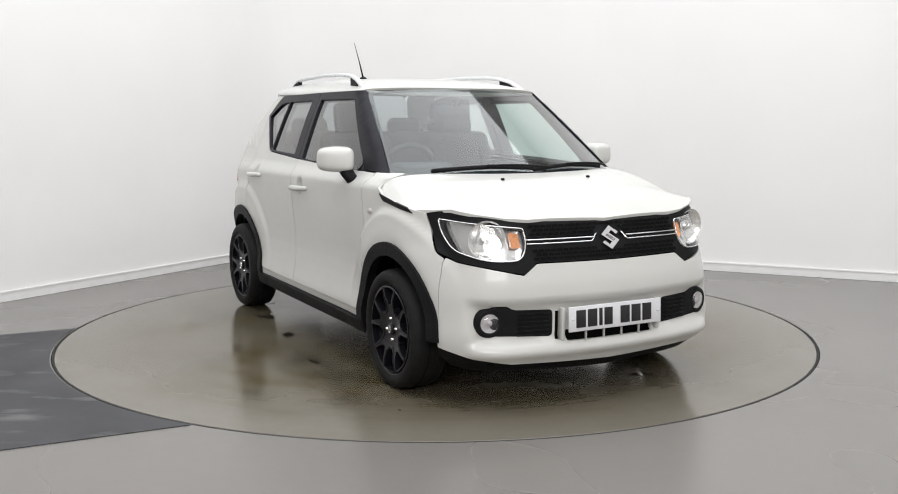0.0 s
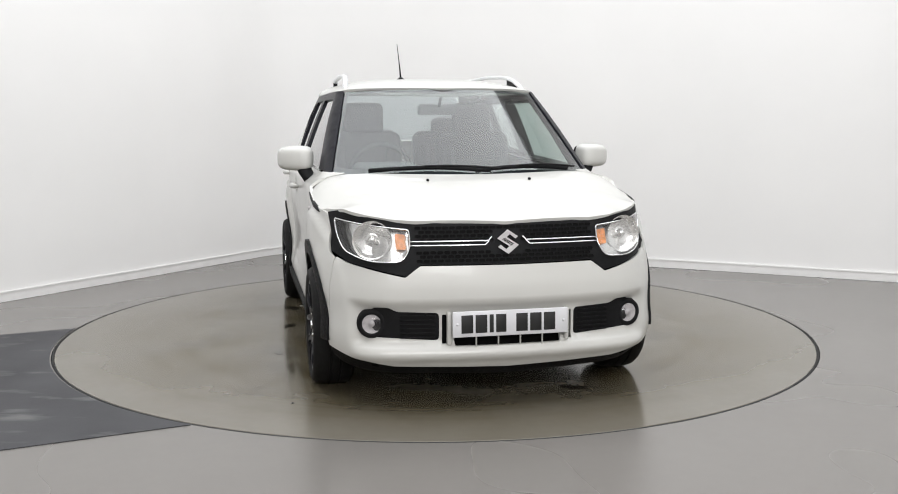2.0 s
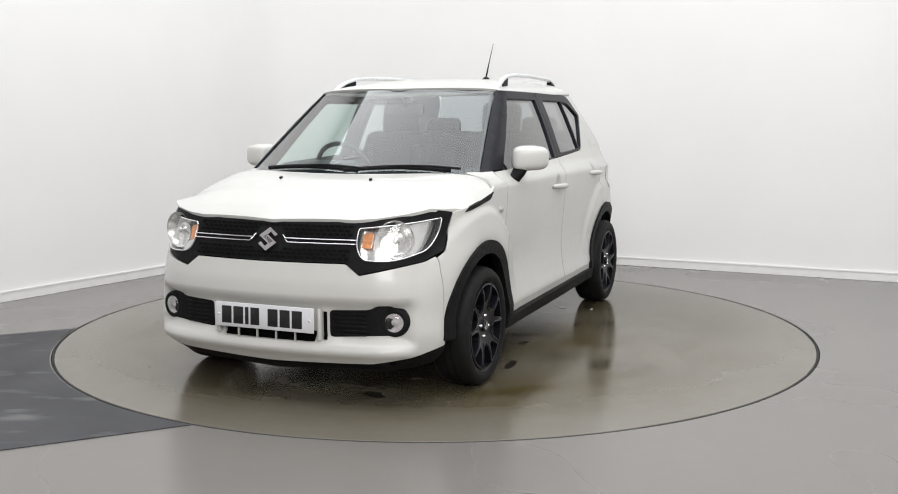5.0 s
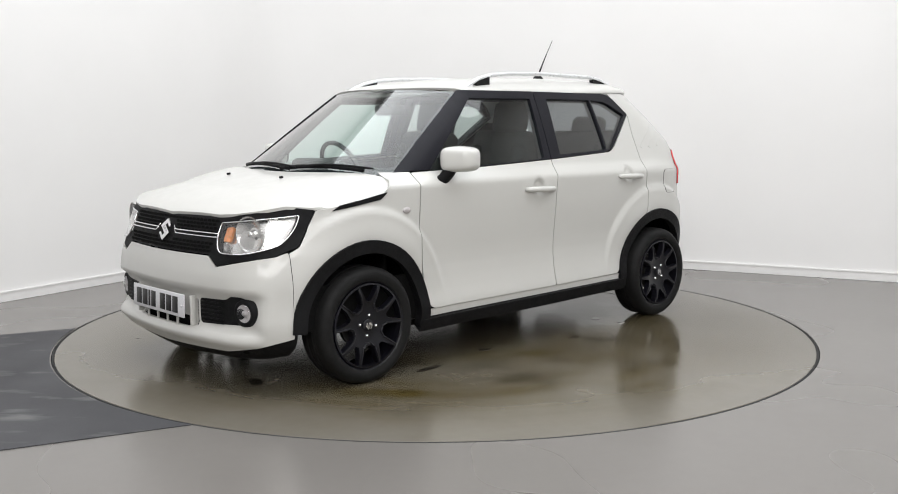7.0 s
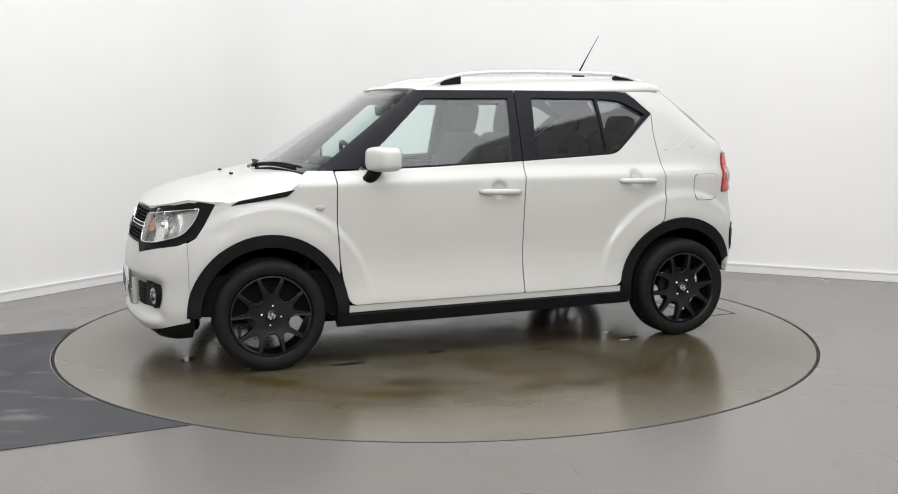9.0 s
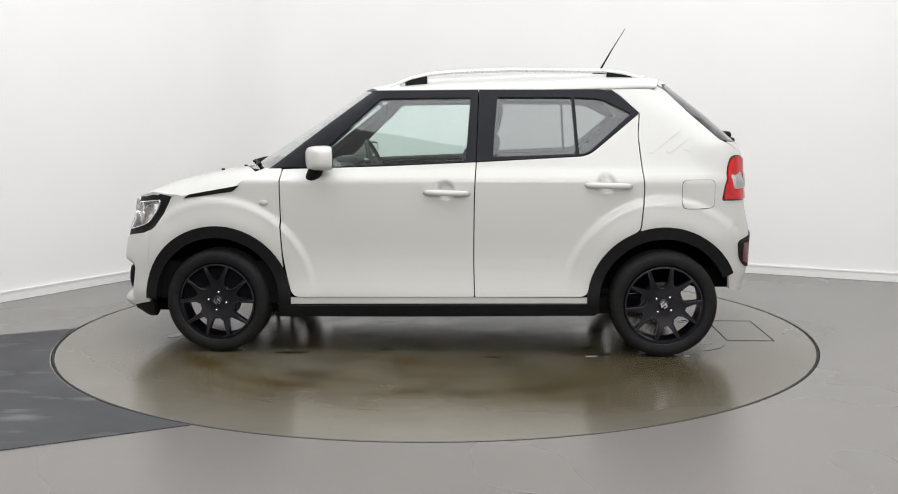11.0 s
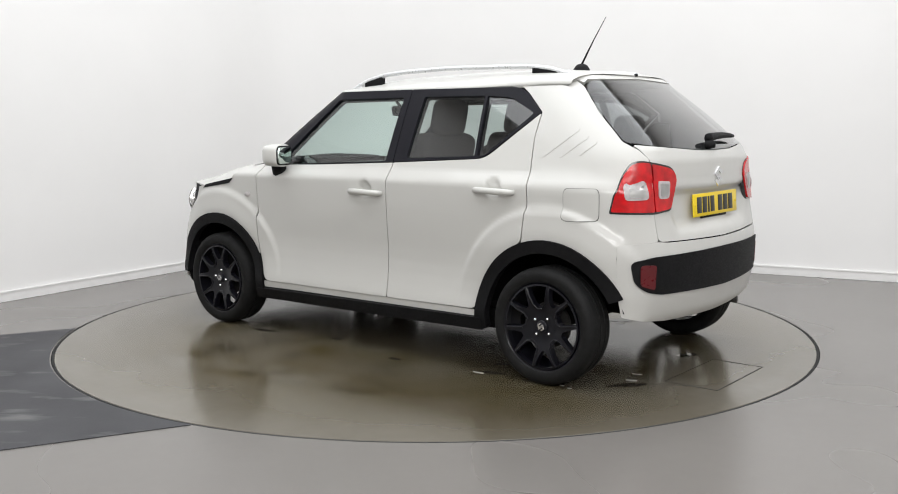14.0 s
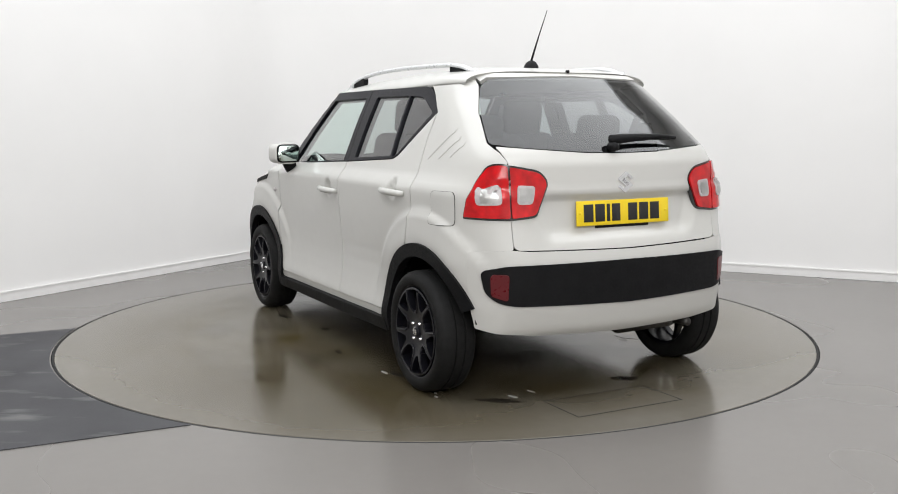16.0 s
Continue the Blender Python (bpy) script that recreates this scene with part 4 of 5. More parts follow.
# ---- headlamps, grille, badges, fog lamps, plates ----
for mir in (False, True):
    lamp = panel("headlight", grown(LAMP, 0.004), LAMP_CHROME, car, off=-0.045, thick=0.004, r=LAMP_ROUND, grid=0.02, mirror=mir, depth=lambda q: 0.012 * math.sin(q.y * 90) * float(step(0.50, 0.42, q.y)), label="headlamp with chromed bowl and amber indicator behind a clear cover")
    cov = panel("lamp_cover", LAMP, LENS, lamp, off=0.003, thick=0.003, r=LAMP_ROUND, grid=0.025, mirror=mir, label="clear lamp cover")
    cov.visible_shadow = False
    out = dense(outline(LAMP, LAMP_ROUND, False), 0.015)
    ring = [skin(u, z) + skin_n(u, z) * 0.003 for u, z in out]
    rb = tube([*ring, ring[0]], 0.0035, 6)
    part("lamp_rim", moved(rb, MIRROR) if mir else rb, CHROME, lamp)
    c0 = skin(*chart(("f", 0.578, 0.752))) - Vector((0.034, 0, 0))
    m = Matrix.Translation(c0) @ pose(0, 0, 0, 0, 0, 12)
    bowl = moved(lathe([(0.086, 0.022), (0.080, 0.020), (0.076, 0.010), (0.060, -0.004), (0.035, -0.013), (0.016, -0.016), (0.016, 0.012), (0.010, 0.020), (0.001, 0.021)], 40, "x"), m)
    part("lamp_bowl", moved(bowl, MIRROR) if mir else bowl, LAMP_CHROME, lamp, "round chromed headlamp reflector bowl")
    amb = panel("indicator", [("f", 0.445, 0.722), ("f", 0.445, 0.785), ("f", 0.488, 0.790), ("f", 0.488, 0.722)], AMBER, lamp, off=-0.022, thick=0.015, r=0.008, grid=0.015, mirror=mir, label="amber indicator lens")


def honeycomb():
    """Rows of long six-sided cells over the grille, and up the lamp surrounds."""
    bm = bmesh.new()
    for r in range(9):
        z = 0.668 + r * 0.0172
        for c in range(-26, 27):
            y = (c + 0.5 * (r % 2)) * 0.030
            a = abs(y)
            if a < 0.395 and not (r in (3, 4)) and z < 0.815:
                ok = True
            else:
                ok = False
            if a < 0.075 and 0.69 < z < 0.80:
                ok = False
            if not ok:
                continue
            u, zz = chart(("f", a, z))
            sg = 1 if y >= 0 else -1
            p, n = skin(sg * u, zz), skin_n(sg * u, zz)
            t = Vector((0, 0, 1)).cross(n).normalized()
            up = n.cross(t)
            hexa = [(-0.0125, 0), (-0.009, 0.0055), (0.009, 0.0055), (0.0125, 0), (0.009, -0.0055), (-0.009, -0.0055)]
            ou = [bm.verts.new(p + t * x * 1.12 + up * w * 1.25 - n * 0.0005) for x, w in hexa]
            inn = [bm.verts.new(p + t * x + up * w - n * 0.0030) for x, w in hexa]
            for k in range(6):
                bm.faces.new((ou[k], ou[(k + 1) % 6], inn[(k + 1) % 6], inn[k]))
            bm.faces.new(inn)
    bmesh.ops.recalc_face_normals(bm, faces=bm.faces)
    return bm


tagged(part("honeycomb", honeycomb(), LINER, surround, "gloss black honeycomb cells", smooth=False), kind="stuff")
for sg in (1, -1):
    for zl, y0 in ((0.748, 0.085), (0.731, 0.100)):
        pts = []
        for y in np.linspace(y0, 0.425, 14):
            u, z = chart(("f", y, zl))
            pts.append(skin(sg * u, z) + skin_n(sg * u, z) * 0.006)
        if zl > 0.74:
            u, z = chart(("f", 0.070, 0.764))
            pts.insert(0, skin(sg * u, z) + skin_n(sg * u, z) * 0.006)
        else:
            u, z = chart(("f", 0.082, 0.748))
            pts.insert(0, skin(sg * u, z) + skin_n(sg * u, z) * 0.006)
        part("grille_strip", tube(pts, 0.0036, 6), CHROME, surround, "thin chrome grille strip")


def emblem(size):
    """A plain slanted double-fold shape."""
    s = size
    bm = bmesh.new()
    for pts in ([(-0.50, 0.16), (0.02, 0.58), (0.22, 0.44), (-0.10, 0.17), (0.28, -0.10), (0.08, -0.24)], [(0.50, -0.16), (-0.02, -0.58), (-0.22, -0.44), (0.10, -0.17), (-0.28, 0.10), (-0.08, 0.24)],
                [(0.10, 0.36), (0.22, 0.44), (0.50, 0.24), (0.36, 0.14)], [(-0.10, -0.36), (-0.22, -0.44), (-0.50, -0.24), (-0.36, -0.14)]):
        lo = [bm.verts.new((0, y * s, z * s)) for y, z in pts]
        hi = [bm.verts.new((0.08 * s, y * s * 0.97, z * s * 0.97)) for y, z in pts]
        bm.faces.new(hi)
        for k in range(len(pts)):
            bm.faces.new((lo[k], lo[(k + 1) % len(pts)], hi[(k + 1) % len(pts)], hi[k]))
    bmesh.ops.recalc_face_normals(bm, faces=bm.faces)
    return bm


part("badge", moved(emblem(0.098), Matrix.Translation((1.836, 0, 0.742)) @ pose(0, 0, 0, 0, -20, 0)), CHROME, surround, "chrome slanted maker's badge", smooth=False)
part("badge", moved(emblem(0.085), Matrix.Translation((-1.729, 0, 0.992)) @ pose(0, 0, 0, 0, 0, 180)), CHROME, tailgate, "chrome slanted maker's badge", smooth=False)
part("name_badge", box((0.004, 0.085, 0.020), (-1.693, -0.40, 0.962), 0.002, pose(0, 0, 0, 0, 0, 10)), CHROME, tailgate, "small chrome model name bar")


def number_plate(mat, at, turn, tip, parent, label):
    """A plate with dark bars of the size of its characters."""
    m = Matrix.Translation(at) @ pose(0, 0, 0, 0, tip, turn)
    pl = part("number_plate", moved(box((0.008, 0.520, 0.112), (0, 0, 0), 0.003), m), mat, parent, label)
    x = -0.222
    widths = (0.052, 0.052, 0.018, 0.046, None, 0.052, 0.052, 0.052)
    for w in widths:
        if w is None:
            x += 0.034
            continue
        part("character_bar", moved(box((0.003, w, 0.079), (0.0045, x + w / 2, 0), 0.001), m), PLATE_INK, pl)
        x += w + 0.011
    for y in (-0.245, 0.245):
        part("screw_cap", moved(lathe([(0.001, 0.004), (0.006, 0.002), (0.007, 0)], 12, "x"), m @ Matrix.Translation((0.004, y * 0.98, 0))), mat, pl)
    return pl


number_plate(PLATE_W, (1.893, 0, 0.396), 0, -2, front_bumper, "white front number plate with dark bars")
number_plate(PLATE_Y, (-1.722, 0, 0.857), 180, -4, tailgate, "yellow rear number plate with dark bars")
part("plate_holder", box((0.008, 0.30, 0.014), (-1.714, 0, 0.795), 0.003), BLACK_TRIM, tailgate)
for y in (0.255, -0.255):
    part("tray_post", box((0.03, 0.018, 0.145), (1.866 - 0.2 * y * y, y * 1.05, 0.374), 0.006), PAINT, front_bumper)
for y in (-0.15, -0.05, 0.05, 0.15):
    part("grille_bar", box((0.012, 0.005, 0.055), (1.872, y, 0.316), 0.001), PAINT, front_bumper)

BACK = [("f", 0.0, 0.27), ("f", 0.67, 0.30), ("f", 0.69, 0.49), ("f", 0.0, 0.47)]
front_panel("bumper_backing", BACK, LINER, car, off=-0.065, thick=0.01, r=0.01, grid=0.05, label="black mesh behind the bumper openings")
for mir in (False, True):
    bez = panel("fog_bezel", grown(INTAKE, 0.004), BLACK_TRIM, front_bumper, off=-0.040, thick=0.01, r=0.02, grid=0.02, mirror=mir, label="black fog lamp surround")
    for k in range(6):
        z = 0.332 + k * 0.019
        pts = [skin(*chart(("f", y, z))) - Vector((0.036, 0, 0)) for y in np.linspace(0.325, 0.475, 6)]
        sb = tube(pts, 0.0035, 6)
        part("bezel_slat", moved(sb, MIRROR) if mir else sb, BLACK_TRIM, bez)
    c0 = skin(*chart(("f", 0.592, 0.392))) - Vector((0.048, 0.0, 0))
    m = Matrix.Translation(c0) @ pose(0, 0, 0, 0, 0, 14)
    for nm, prof, mt in (("fog_ring", [(0.072, -0.02), (0.062, 0.012), (0.050, 0.016), (0.040, 0.010)], BLACK_TRIM), ("fog_lamp", [(0.044, 0.010), (0.040, 0.018), (0.026, 0.023), (0.001, 0.025)], LENS),
                         ("fog_reflector", [(0.044, 0.012), (0.034, 0.008), (0.014, 0.002), (0.012, 0.012), (0.001, 0.014)], CLEAR_LENS)):
        lb = moved(lathe(prof, 32, "x"), m)
        part(nm, moved(lb, MIRROR) if mir else lb, mt, bez)
DAM = [("f", 0.0, 0.145), ("f", 0.62, 0.155), ("s", 1.60, 0.175), ("s", 1.60, 0.29), ("f", 0.60, 0.225), ("f", 0.0, 0.200)]
front_panel("air_dam", DAM, BLACK_TRIM, car, off=-0.012, thick=0.03, r=0.006, grid=0.04, label="black lower air dam")

# ---- door mirrors ----


def mirror_bm():
    bm = bmesh.new()
    bmesh.ops.create_uvsphere(bm, u_segments=28, v_segments=18, radius=1.0)
    for v in bm.verts:
        p = [math.copysign(abs(c) ** 0.52, c) for c in v.co]
        x, y, z = p
        taper = 1.0 - 0.10 * (y > 0) * y - 0.05 * x
        v.co = (0.074 * x * (1 - 0.25 * abs(y) ** 3) - 0.012 * y, 0.096 * y, 0.066 * z * taper)
    for v in bm.verts:
        if v.co.x < -0.050:
            v.co.x = -0.050
    return bm


for mir in (False, True):
    at = Matrix.Translation((0.622, 0.838, 1.074)) @ pose(0, 0, 0, 0, 0, 18)
    hb = moved(mirror_bm(), at)
    mh = part("door_mirror", moved(hb, MIRROR) if mir else hb, PAINT, car, "white door mirror on a black stalk")
    def face(w, h, r, x0, x1):
        """A flat rounded pane that faces backwards."""
        o = rounded([(-w / 2, -h / 2), (w / 2, -h / 2), (w / 2, h / 2), (-w / 2, h / 2)], r)
        return moved(prism(o, x0, x1), at @ Matrix(((0, 0, 1, 0), (1, 0, 0, 0), (0, 1, 0, 0), (0, 0, 0, 1))))
    gb = face(0.152, 0.094, 0.03, -0.0545, -0.0515)
    part("mirror_glass", moved(gb, MIRROR) if mir else gb, MIRROR_GLASS, mh, "mirror glass")
    eb = face(0.172, 0.112, 0.036, -0.0525, -0.044)
    part("mirror_edge", moved(eb, MIRROR) if mir else eb, BLACK_TRIM, mh)
    ab = tube([(0.690, 0.745, 0.958), (0.678, 0.770, 0.972), (0.660, 0.788, 1.005), (0.645, 0.806, 1.045)], 0.042, 12, 0.75, [0.9, 1.0, 1.05, 1.1])
    part("mirror_arm", moved(ab, MIRROR) if mir else ab, BLACK_TRIM, mh, "black mirror stalk")

# ---- wipers ----


def on_screen(y, z, d=0.02):
    u, zz = chart(("f", abs(y), z))
    s = 1 if y >= 0 else -1
    return skin(s * u, zz) + skin_n(s * u, zz) * d


for y0, y1 in ((-0.50, 0.10), (0.02, 0.55)):
    blade = [on_screen(y0 + (y1 - y0) * t, 1.014 + 0.016 * math.sin(math.pi * t), 0.010) for t in np.linspace(0, 1, 10)]
    wp = part("wiper", tube(blade, 0.0065, 8, 1.6), BLACK_TRIM, car, "black windscreen wiper lying at the screen's foot")
    arm = [on_screen(y0 + (y1 - y0) * t, 1.004 + 0.026 * math.sin(math.pi * t * 0.8), 0.020) for t in np.linspace(0.45, 1.08, 7)]
    part("wiper_arm", tube(arm, 0.006, 8), BLACK_TRIM, wp)


def on_tail(y, z, d=0.02):
    u, zz = chart(("r", abs(y), z), True)
    s = 1 if y >= 0 else -1
    return skin(s * u, zz, True) + skin_n(s * u, zz, True) * d


rw = part("rear_wiper", tube([on_tail(y, 1.158 + 0.014 * math.sin((0.08 - y) * 6), 0.028) for y in np.linspace(0.06, -0.34, 9)], 0.010, 8, 1.5, [1.6, 1.5, 1.3, 1.2, 1.1, 1.0, 0.9, 0.8, 0.5]), BLACK_TRIM, car, "black rear wiper across the tailgate glass")
part("wiper_boss", moved(lathe([(0.001, 0.045), (0.016, 0.042), (0.022, 0.02), (0.024, 0.0)], 16, "x"), Matrix.Translation(on_tail(0.05, 1.150, 0)) @ pose(0, 0, 0, 0, 0, 180)), BLACK_TRIM, rw)
part("rear_washer", box((0.02, 0.014, 0.016), (-1.262, 0.0, 1.506), 0.004), BLACK_TRIM, car)

# ---- wheels ----


def ring_pts(r, a0, a1, n):
    return [(r * math.cos(radians(a)), r * math.sin(radians(a))) for a in np.linspace(a0, a1, n)]


def rim_face():
    """Ten thin spokes: five pockets with round bottoms and five wedge windows, each pocket edged by a fine ridge."""
    outer = ring_pts(0.208, 0, 360, 73)[:-1]
    holes, ridges = [], []

    def form(r):
        return -0.010 + 0.018 * float(step(0.05, 0.17, r)) - 0.004 * float(step(0.185, 0.208, r))
    for k in range(5):
        a = 90 + 72 * k
        pocket = ring_pts(0.199, a - 15.5, a + 15.5, 8) + ring_pts(0.150, a + 15.5, a + 15.5, 1) + ring_pts(0.112, a + 15, a + 13, 2) + ring_pts(0.098, a + 8, a - 8, 4) + ring_pts(0.112, a - 13, a - 15, 2) + ring_pts(0.150, a - 15.5, a - 15.5, 1)
        holes.append(pocket)
        b = a + 36
        holes.append(ring_pts(0.199, b - 15.5, b + 15.5, 8) + ring_pts(0.155, b + 12, b + 12, 1) + ring_pts(0.118, b + 4.5, b - 4.5, 3) + ring_pts(0.155, b - 12, b - 12, 1))
        path = ring_pts(0.203, a + 17.2, a + 17.2, 1) + ring_pts(0.150, a + 17.6, a + 17.6, 1) + ring_pts(0.110, a + 18, a + 16, 2) + ring_pts(0.088, a + 9, a - 9, 5) + ring_pts(0.110, a - 16, a - 18, 2) + ring_pts(0.150, a - 17.6, a - 17.6, 1) + ring_pts(0.203, a - 17.2, a - 17.2, 1)
        ridges.append([(x, form(math.hypot(x, z)) + 0.001, z) for x, z in path])
    P, faces = fill(dense(outer, 0.012), [dense(h, 0.010) for h in holes], 0.014)
    bm = shell(P, faces, lambda p, d: Vector((p[0], form(math.hypot(p[0], p[1])) - d, p[1])), 0.034)
    bm.normal_update()
    if sum(f.normal.y for f in bm.faces if abs(f.normal.y) > 0.7) < 0:
        bmesh.ops.reverse_faces(bm, faces=bm.faces)
    for path in ridges:
        me = bpy.data.meshes.new("ridge")
        rb = tube(path, 0.0042, 6)
        rb.to_mesh(me)
        rb.free()
        bm.from_mesh(me)
        bpy.data.meshes.remove(me)
    return bm


def wheel_meshes():
    out = {}
    out["tyre"] = (lathe([(0.213, -0.02), (0.219, 0.004), (0.230, 0.010), (0.252, 0.013), (0.270, 0.006), (0.281, -0.008), (0.286, -0.026), (0.2875, -0.060), (0.281, -0.062), (0.281, -0.068), (0.2875, -0.070), (0.2875, -0.105), (0.281, -0.107), (0.281, -0.113), (0.2875, -0.115),
                         (0.286, -0.145), (0.281, -0.162), (0.266, -0.174), (0.24, -0.178), (0.213, -0.165)], 72), RUBBER, "")
    out["rim"] = (lathe([(0.206, -0.012), (0.213, 0.000), (0.218, 0.003), (0.221, -0.002), (0.214, -0.012), (0.204, -0.03), (0.200, -0.15), (0.213, -0.165)], 64), RIM, "gloss black alloy rim")
    out["spokes"] = (rim_face(), RIM, "gloss black alloy spokes")
    out["brake_disc"] = (lathe([(0.001, -0.060), (0.060, -0.060), (0.062, -0.072), (0.112, -0.072), (0.113, -0.092), (0.001, -0.092)], 40), DARK_STEEL, "dull steel brake disc")
    out["hub_cap"] = (moved(lathe([(0.001, 0.006), (0.024, 0.005), (0.030, 0.000), (0.030, -0.02)], 28), Matrix.Translation((0, -0.004, 0))), RIM, "")
    return out


WM = wheel_meshes()
WHEELS = [(HUB_F, 1), (HUB_R, 1), (HUB_F, -1), (HUB_R, -1)]
for hx, sg in WHEELS:
    turn = 36 if hx > 0 else 7
    wheel = new("wheel")
    wheel.parent = car
    tagged(wheel, "black ten-spoke alloy wheel with a worn road tyre")
    for nm, (bm, mt, lb) in WM.items():
        b2 = bm.copy()
        moved(b2, pose(0, 0, 0, 0, turn, 0))
        if sg < 0:
            moved(b2, MIRROR)
        moved(b2, Matrix.Translation((hx, sg * 0.812, WHEEL_Z)))
        ob = part(nm, b2, mt, wheel, lb)
        sharp(ob, 40)
    eb = moved(emblem(0.038), Matrix.Translation((hx, sg * 0.8145, WHEEL_Z)) @ pose(0, 0, 0, 0, 0, 90 * sg) @ pose(0, 0, 0, turn + 60, 0, 0))
    part("wheel_badge", eb, CHROME, wheel, "small chrome wheel badge", smooth=False)
    for k in range(4):
        a = radians(turn * -1 + 45 + 90 * k)
        nb = moved(lathe([(0.001, 0.008), (0.007, 0.006), (0.008, -0.01)], 8), Matrix.Translation((hx + 0.050 * math.cos(a), 0.806, WHEEL_Z + 0.050 * math.sin(a))))
        part("wheel_nut", moved(nb, MIRROR) if sg < 0 else nb, CHROME, wheel)
    span = (6, 186) if hx > 0 else (-6, 168)
    wb = moved(lathe([(0.392, -0.32), (0.392, -0.02), (0.386, 0.0)], 36, "y", span), Matrix.Translation((hx, 0.745 if hx > 0 else 0.70, HUB_Z)))
    part("wheel_well", moved(wb, MIRROR) if sg < 0 else wb, LINER, car, "black wheel house lining")
    disc = moved(lathe([(0.001, 0.0), (0.392, 0.0)], 36, "y", span), Matrix.Translation((hx, 0.43, HUB_Z)))
    part("wheel_well_back", moved(disc, MIRROR) if sg < 0 else disc, LINER, car, "black inner wheel house")
for bm, mt, lb in WM.values():
    bm.free()

# ---- underbody and cabin ----
part("underbody", box((2.05, 1.40, 0.10), (0.0, 0, 0.262), 0.02), LINER, car, "black underbody")
part("front_crossmember", box((0.22, 1.20, 0.10), (1.66, 0, 0.24), 0.03), LINER, car, "black front crossmember")
part("rear_beam", box((0.25, 1.10, 0.12), (-1.52, 0, 0.40), 0.03), LINER, car, "black rear floor beam")
part("axle_beam", tube([(-1.22, -0.70, 0.29), (-1.22, 0.70, 0.29)], 0.035, 12), LINER, car)
part("silencer", moved(lathe([(0.001, -0.17), (0.075, -0.16), (0.08, 0.16), (0.001, 0.17)], 24, "y"), Matrix.Translation((-1.50, -0.30, 0.315))), DARK_STEEL, car, "dull steel exhaust silencer")
part("tailpipe", tube([(-1.58, -0.44, 0.29), (-1.63, -0.45, 0.292), (-1.668, -0.45, 0.290)], 0.020, 12), DARK_STEEL, car)
SIDE_IN = [("s", 0.90, 0.25), ("s", -0.80, 0.25), ("s", -0.80, 0.70), ("s", -1.55, 0.72), ("s", -1.50, 1.05), ("s", -0.81, 1.05), ("s", -0.2, 1.03), ("s", 0.86, 1.0)]
both("inner_panel", SIDE_IN, DASH, off=-0.05, thick=0.01, r=0.01, grid=0.08, label="dark inner door and side trim")
part("dashboard", box((0.52, 1.34, 0.32), (0.83, 0, 0.835), 0.07, pose(0, 0, 0, 0, 6, 0), 4), DASH, car, "dark dashboard")
part("instrument_hood", box((0.16, 0.34, 0.09), (0.66, -0.36, 1.005), 0.035), DASH, car)
part("bulkhead", box((0.03, 1.36, 0.65), (1.00, 0, 0.58), 0.01), LINER, car)
part("cabin_floor", box((1.9, 1.36, 0.04), (-0.05, 0, 0.335), 0.01), LINER, car)
part("load_cover", box((0.50, 1.14, 0.04), (-1.38, 0, 0.93), 0.015), DASH, car, "dark load area cover")
sw = part("steering_wheel", moved(lathe([(0.172 + 0.014 * math.cos(a), 0.014 * math.sin(a)) for a in np.linspace(0, 2 * math.pi, 10)], 40, "x"), Matrix.Translation((0.475, -0.36, 0.985)) @ pose(0, 0, 0, 0, 24, 0)), DASH, car, "dark three-spoke steering wheel")
part("wheel_boss", moved(box((0.04, 0.15, 0.11), (0.01, 0, -0.01), 0.02), Matrix.Translation((0.475, -0.36, 0.985)) @ pose(0, 0, 0, 0, 24, 0)), DASH, sw)
part("wheel_spoke", moved(box((0.02, 0.33, 0.035), (0.01, 0, 0.0), 0.008), Matrix.Translation((0.475, -0.36, 0.985)) @ pose(0, 0, 0, 0, 24, 0)), DASH, sw)
part("steering_column", tube([(0.48, -0.36, 0.98), (0.70, -0.36, 0.88)], 0.035, 12), DASH, car)


def seat(x, y, w, back, parent):
    st = new("seat")
    st.parent = parent
    tagged(st, "charcoal cloth seat with a tall head restraint")
    part("cushion", box((0.50, w, 0.17), (x + 0.22, y, 0.60), 0.06, pose(0, 0, 0, 0, -6, 0), 4), FABRIC, st)
    part("backrest", box((0.15, w * 0.96, 0.62), (x - 0.09, y, 0.90), 0.06, pose(0, 0, 0, 0, -14, 0), 4), FABRIC, st)
    for dy in (-0.16, 0.16):
        part("side_bolster", box((0.19, 0.09, 0.50), (x - 0.07, y + dy * w / 0.45, 0.87), 0.04, pose(0, 0, 0, 0, -14, 0), 3), FABRIC, st)
    part("head_restraint", box((0.10, 0.25, 0.20), (x - 0.185, y, back), 0.045, pose(0, 0, 0, 0, -12, 0), 4), FABRIC, st)
    for dy in (-0.06, 0.06):
        part("restraint_post", tube([(x - 0.17, y + dy, back - 0.19), (x - 0.18, y + dy, back - 0.08)], 0.006, 8), ALU, st)
    return st


